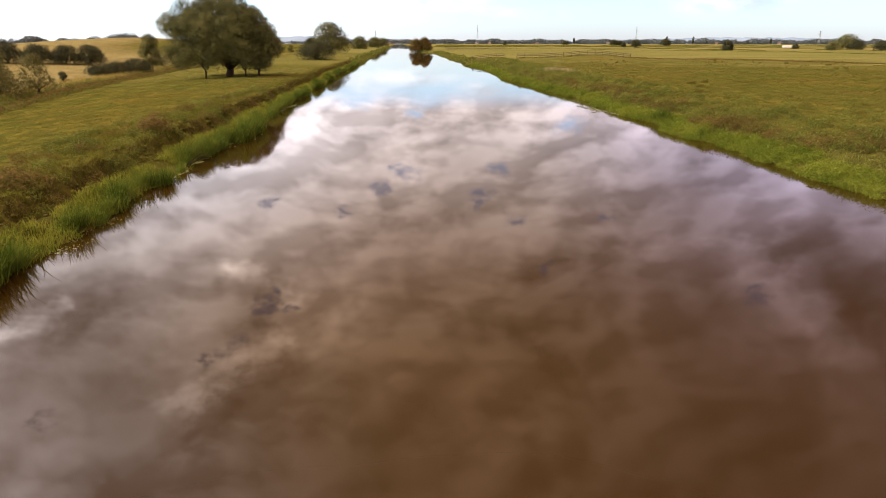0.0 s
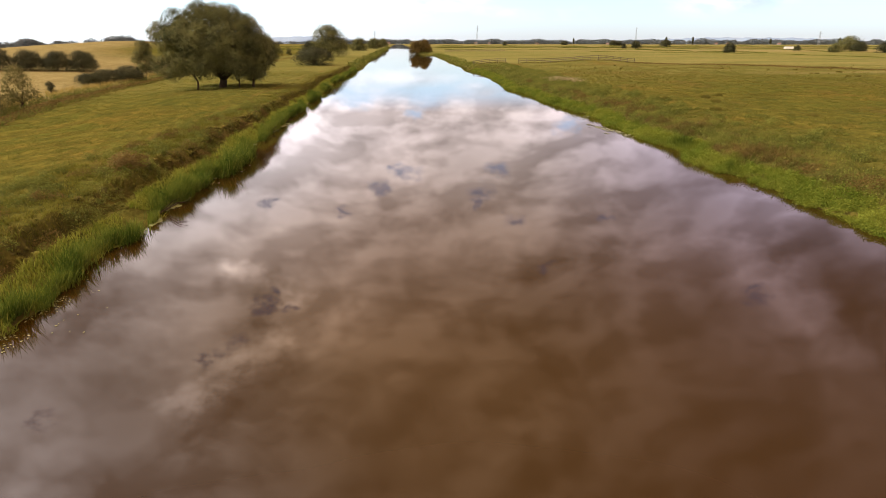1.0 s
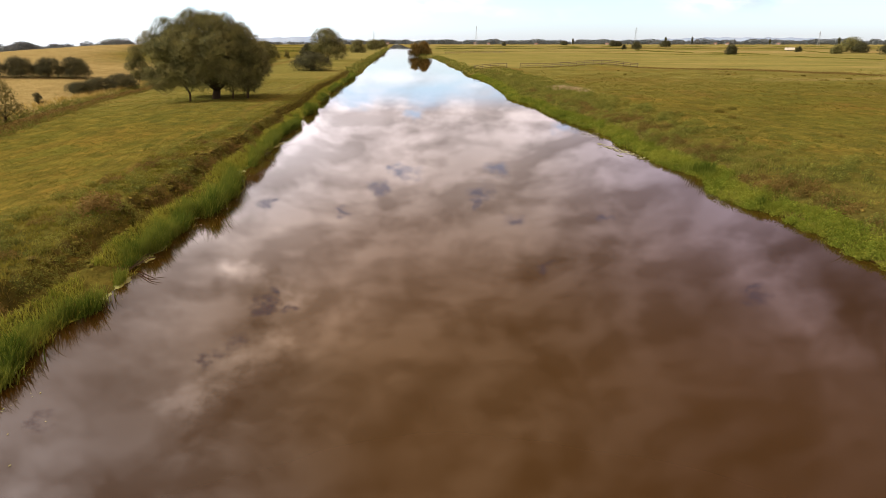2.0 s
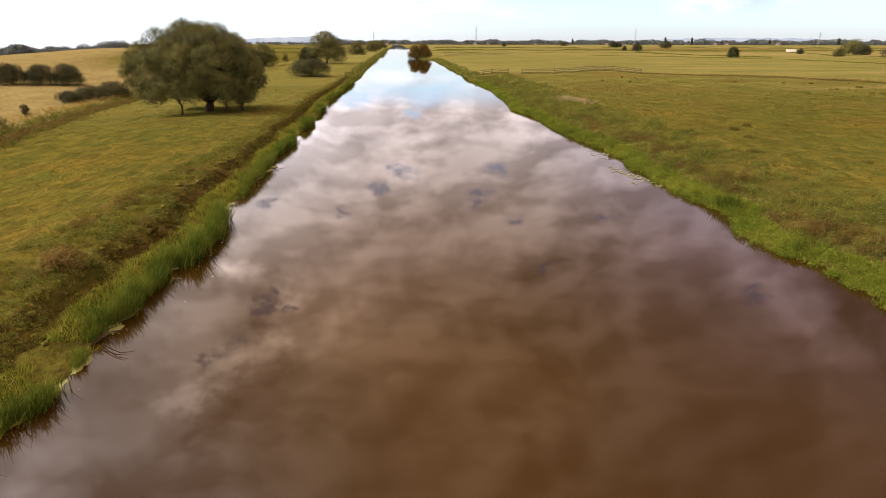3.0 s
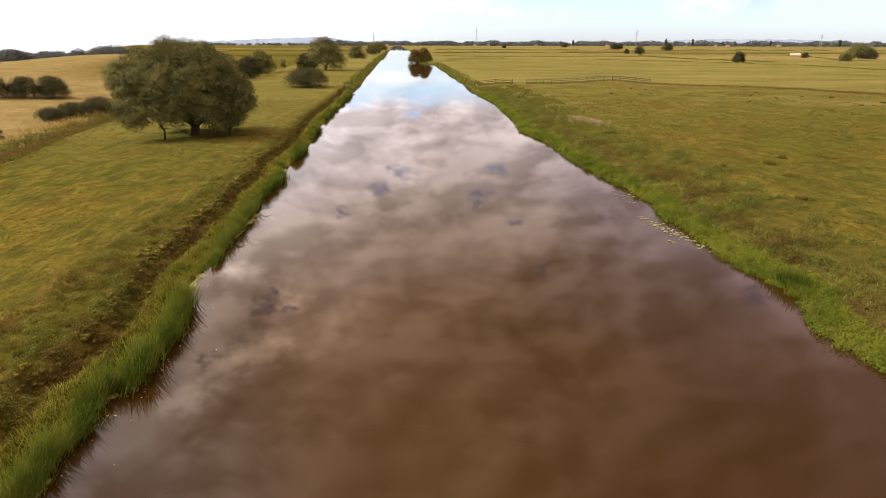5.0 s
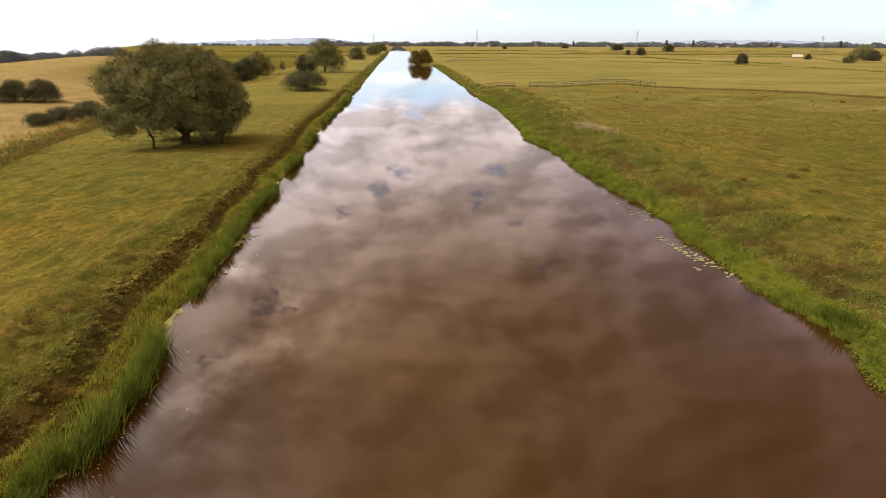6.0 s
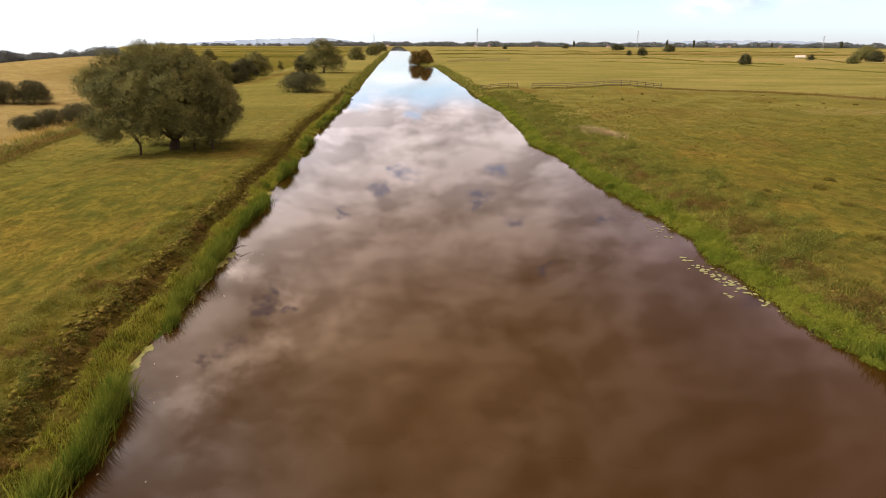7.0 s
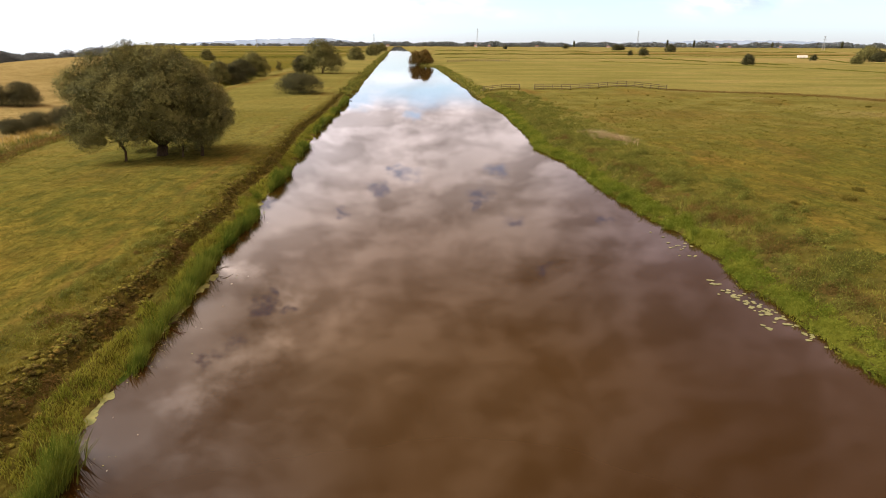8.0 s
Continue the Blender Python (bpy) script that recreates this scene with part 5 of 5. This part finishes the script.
SPROUTS = [(35.0, -0.1), (35.6, 0.0), (36.2, 0.1), (36.9, 0.0), (62.5, -0.1), (81.0, 0.0), (58.0, 0.1), (70.5, 0.0), (66.0, 0.0), (74.0, 0.1), (77.5, -0.1), (86.5, 0.0), (92.0, 0.1), (99.0, 0.0), (108.0, 0.1), (48.5, 0.2), (53.5, 0.1), (29.0, 0.1), (24.5, 0.0)]
for k, (yy, dx) in enumerate(SPROUTS):
    ob = put("reed_clump", REED_MESHES[(k * 2 + 4) % 6], REED_LEAF)
    s = (1.0 if k < 4 else 0.66) + 0.06 * (k % 3)
    ob.matrix_world = pose(float(edge_right(yy)) + dx, yy, 0.05, 0, -8, 20 * k) @ Matrix.Diagonal((s, s, s, 1))
    tagged(ob, "small clump of green reeds among bank herbs", "reeds", "reed clumps on the east bank")


# ======================= rush tufts and bushes in the pasture =======================
def tuft_mesh(seed, n, tall):
    rng = np.random.default_rng(seed)
    foot = np.concatenate([np.clip(rng.normal(0, 0.22, (n, 2)), -0.45, 0.45), np.full((n, 1), -0.05)], 1)
    return cells_mesh("rush_tuft", np.concatenate([blades(rng, foot, tall * rng.uniform(0.5, 1.1, n), np.full(n, 0.035), 0.7, 2), root_stock(0.75, 0.75, high=0.16)]))


TUFTS = [tuft_mesh(400, 150, 0.55), tuft_mesh(401, 200, 0.7), tuft_mesh(402, 110, 0.42)]
rng = np.random.default_rng(71)
spots = [(23.7, 46.6, 0.9), (18.4, 41.2, 1.0), (19.2, 41.6, 0.9), (28.6, 42.5, 0.8), (23.3, 56.5, 0.8), (24.2, 57.2, 0.7), (22.6, 55.8, 0.7), (28.5, 58.0, 0.9), (27.0, 53.2, 0.7), (31.0, 60.5, 0.8), (29.0, 35.0, 0.9), (25.5, 31.0, 1.0)]
for _ in range(150):
    x, yv = rng.uniform(30, 88), rng.uniform(76, 142)
    if x - 30 > (yv - 140) * -0.8 and float(waves(np.array(x), np.array(yv), 12.0, 72)) > -0.3:
        spots.append((x, yv, rng.uniform(0.35, 0.8)))
for x, yv, s in spots:
    ob = put("rush_tuft", TUFTS[int(rng.integers(0, 3))], RUSH_LEAF)
    ob.matrix_world = pose(x, yv, float(land(x, yv)), 0, 0, rng.uniform(0, 360)) @ Matrix.Diagonal((s * rng.uniform(0.8, 1.2), s * rng.uniform(0.8, 1.2), s * 0.8, 1))
    tagged(ob, "dark brownish rush tuft in grazed grass", "rushes", "rush tufts in the pasture")

# dark low bush on the worn west bank
for x, yv, s in ((-11.5, 26.6, 0.85), (-11.5, 15.5, 0.8)):
    rng = np.random.default_rng(int(yv * 10))
    lobes = [(rng.uniform(-0.6, 0.6), rng.uniform(-0.9, 0.9), rng.uniform(0.2, 0.45), rng.uniform(0.35, 0.55)) for _ in range(7)]
    ob = put("dead_bush", cells_mesh("dead_bush", crown_leaves(rng, lobes, 2600, 0.12, 0.07)), DULL_LEAF)
    ob.matrix_world = pose(x, yv, float(land(x, yv)) - 0.1) @ Matrix.Diagonal((s, s, s, 1))
    tagged(ob, "low brown withered bush on the river bank", "bush", "withered bank bushes")


# ======================= grass =======================
def build_grass(name, label, x0, x1, y0, y1, n, lo, hi, leaf, seed, cond, wide=0.05, lean=0.8):
    rng = np.random.default_rng(seed)
    y = y0 + (y1 - y0) * rng.random(n) ** 1.35
    x = rng.uniform(x0, x1, n)
    keep = cond(x, y) & (waves(x, y, 1.3, seed + 300) + 0.7 * waves(x, 0.6 * y, 0.55, seed + 301) > 0.0) & (y < y1 - 0.45 * (y1 - y0) * rng.random(n) ** 2)
    x, y = x[keep], y[keep]
    m = len(x) * 3
    xx, yy = np.repeat(x, 3) + rng.normal(0, 0.06, m), np.repeat(y, 3) + rng.normal(0, 0.06, m)
    foot = np.stack([xx, yy, land(xx, yy) - 0.02], 1)
    cells = blades(rng, foot, rng.uniform(lo, hi, m), np.full(m, wide), lean, 1)
    tagged(put(name, cells_mesh(name, cells), leaf), label, "grass", kind="stuff")


build_grass("meadow_grass", "short mown yellow-green grass", -44, -11, 4, 125, 230000, 0.04, 0.11, GRASS_LEAF, 81,
            lambda x, y: (edge_left(y) - x > 2.2) & (np.abs(edge_left(y) - x - 4.5) > 0.22) & (x - ditch_x(y) > 0.8) & (waves(x, y, 4.0, 82) > -0.7), 0.035)
build_grass("pasture_grass", "grazed yellow-green pasture grass", 16, 66, 8, 130, 230000, 0.05, 0.14, GRASS_LEAF, 83,
            lambda x, y: (x - edge_right(y) > 4.2 + 2.0 * waves(x, y, 5.0, 90)) & (waves(x, y, 3.0, 84) > -0.55))
build_grass("rank_grass", "longer dull green grass beside the river", -16, -10.4, -5, 130, 60000, 0.08, 0.22, RANK_LEAF, 87,
            lambda x, y: (edge_left(y) - x > 1.5) & (edge_left(y) - x < 4.8 - 2.2 * step(34, 60, y) + 0.8 * waves(x, y, 3.0, 88)), 0.04)
build_grass("pasture_tussocks", "coarse tussocks dotted over the grazed pasture", 26, 110, 60, 152, 60000, 0.12, 0.32, RUSH_LEAF, 95,
            lambda x, y: (waves(x, y, 3.0, 96) > 0.40) & (waves(x, y, 22.0, 97) > -0.3), 0.07, 0.9)
build_grass("ditch_grass", "long rough green grass along the ditch", -48, -28, 40, 180, 60000, 0.25, 0.6, HERB_LEAF, 91,
            lambda x, y: (np.abs(x - ditch_x(y)) < 2.4 + 0.8 * waves(x, y, 6.0, 92)) & (waves(x, y, 2.2, 93) > -0.5), 0.05, 0.6)
build_grass("dry_verge", "tall straw-coloured dry grass beside the ditch", -54, -34, 50, 200, 26000, 0.35, 0.85, STRAW_LEAF, 85,
            lambda x, y: (np.abs(x - ditch_x(y) + 3.4) < 1.6) & (waves(x, y, 9.0, 86) > -0.5), 0.06, 0.5)


# ======================= on the water =======================
def build_scum():
    """Pale algae mats with ragged rims in the bays between the reeds."""
    rng = np.random.default_rng(91)
    bm = bmesh.new()
    for y, run, wide in ((16.2, 0.7, 0.4), (20.8, 1.3, 0.6), (24.6, 1.5, 0.75), (29.5, 0.8, 0.4), (34.8, 0.6, 0.3), (38.6, 1.2, 0.5), (41.5, 0.8, 0.35), (44.6, 1.7, 0.6), (48.8, 2.2, 0.65), (52.8, 1.2, 0.5), (62.5, 1.5, 0.5), (66.0, 1.2, 0.4), (88.0, 2.0, 0.5), (100.0, 2.0, 0.5)):
        for _ in range(9):
            x, yy = float(edge_left(y)) + rng.uniform(-0.4, 0.5) * wide, y + rng.normal(0, 0.42) * run
            rad, n, last = rng.uniform(0.14, 0.42) * math.sqrt(run * wide), 30, None
            phase = rng.uniform(0, 6.28, 4)
            lift = rng.uniform(0.002, 0.008)
            for ring in range(4):
                f = ring / 3
                row = []
                for i in range(n):
                    a = 2 * math.pi * i / n
                    r = rad * (1 + 0.22 * math.sin(2 * a + phase[0]) + 0.16 * math.sin(5 * a + phase[1]) + 0.10 * math.sin(9 * a + phase[2]) + rng.uniform(-0.06, 0.06))
                    row.append(bm.verts.new((x + 0.7 * r * f * math.cos(a), yy + 1.3 * r * f * math.sin(a), lift + rng.uniform(0, 0.003))))
                if last:
                    for i in range(n):
                        bm.faces.new((last[i], row[i], row[(i + 1) % n], last[(i + 1) % n]))
                last = row
    tagged(part("algae_scum", bm, ALGAE), "pale green algae scum drifting against the reeds", "algae", kind="stuff")
    n = 7000
    y = 12 + 100 * rng.random(n) ** 1.3
    x = edge_left(y) + rng.exponential(0.28, n) - 0.1
    keep = waves(y, 0 * y, 7.5, 94) + 0.5 * waves(x, y, 1.1, 98) > 0.15
    x, y = x[keep], y[keep]
    at = np.stack([x, y, 0.004 + 0.008 * rng.random(len(x))], 1)
    turn, size = rng.uniform(0, 6.28, len(x)), rng.uniform(0.012, 0.030, len(x))
    corners = [at + np.stack([np.cos(turn + a) * size * f, np.sin(turn + a) * size * f, 0 * size], 1) for a, f in ((0, 1.3), (1.6, 0.8), (3.2, 1.1), (4.7, 0.9))]
    tagged(put("duckweed", cells_mesh("duckweed", np.stack(corners, 1)), ALGAE), "scattered pale green duckweed near the reeds", "algae", kind="stuff")


build_scum()


def pad_mesh(seed):
    rng = np.random.default_rng(seed)
    bm = bmesh.new()
    n = 16
    ring = []
    for i in range(n):
        t = 0.22 + (2 * math.pi - 0.44) * i / (n - 1)
        r = 0.09 * (1 + 0.06 * math.sin(3 * t + seed))
        ring.append(bm.verts.new((r * math.cos(t), r * math.sin(t) * 0.86, 0.008 + rng.uniform(-0.002, 0.006))))
    heart = bm.verts.new((0.02, 0, 0.006))
    for i in range(n - 1):
        bm.faces.new((heart, ring[i], ring[i + 1]))
    made = bmesh.ops.extrude_face_region(bm, geom=list(bm.faces))
    for v in made["geom"]:
        if isinstance(v, bmesh.types.BMVert):
            v.co.z -= 0.009
    me = bpy.data.meshes.new("lily_pad")
    bm.to_mesh(me)
    bm.free()
    return me


rng = np.random.default_rng(92)
PADS = [pad_mesh(k) for k in range(3)]
for cx, cy, sx, sy, n in ((14.75, 52.1, 0.40, 0.9, 18), (14.1, 47.0, 0.16, 0.35, 10), (14.3, 45.4, 0.28, 0.6, 18), (14.65, 44.2, 0.28, 0.6, 26), (14.9, 42.9, 0.22, 0.6, 18), (13.8, 42.3, 0.12, 0.15, 5), (14.95, 41.4, 0.15, 0.4, 8)):
    for _ in range(n):
        ob = put("lily_pad", PADS[int(rng.integers(0, 3))], PAD)
        s = rng.uniform(0.6, 1.25)
        x = min(cx + rng.normal(0, sx), float(edge_right(cy)) - 0.15)
        ob.matrix_world = pose(x, cy + rng.normal(0, sy), 0.003 + rng.uniform(0, 0.012), 0, 0, rng.uniform(0, 360)) @ Matrix.Diagonal((s, s, 1, 1))
        tagged(ob, "pale green lily pad floating on brown water", "lily pad", "lily pads")

bm = bmesh.new()
box(bm, (-0.06, -0.035, -0.004), (0.06, 0.035, 0.008), 0.003)
for v in bm.verts:
    v.co.y *= 1 - abs(v.co.x) * 9
FLECK = bpy.data.meshes.new("floating_leaf")
bm.to_mesh(FLECK)
bm.free()
for _ in range(18):
    yv = rng.uniform(28, 60)
    ob = put("floating_leaf", FLECK, PETAL)
    s = rng.uniform(0.35, 0.8)
    ob.matrix_world = pose(float(edge_left(yv)) + 0.7 + rng.exponential(0.9), yv, 0.004, 0, 0, rng.uniform(0, 360)) @ Matrix.Diagonal((s, s, 1, 1))
    tagged(ob, "small pale fleck of leaf afloat on the river", "leaf", "floating leaves")

for yv, dx in ((49.6, 0.9), (86.0, 0.7), (23.0, 0.8), (103.0, 0.9), (44.0, 0.5)):
    bm = bmesh.new()
    for _ in range(4):
        a, l = rng.uniform(-1.2, 1.2), rng.uniform(0.4, 1.0)
        p = Vector((math.cos(a) * l, math.sin(a) * l * 0.7, rng.uniform(0.1, 0.6)))
        tube(bm, [Vector((-0.4, rng.uniform(-0.2, 0.2), -0.05)), p * 0.5 + Vector((0, 0, 0.18)), p], [0.016, 0.013, 0.006], 5)
    ob = part("dead_branch", bm, BARK)
    ob.matrix_world = pose(float(edge_left(yv)) + dx * 0.5, yv, 0.0)
    tagged(ob, "thin dead twigs sticking out of the water", "branch", "drowned twigs")
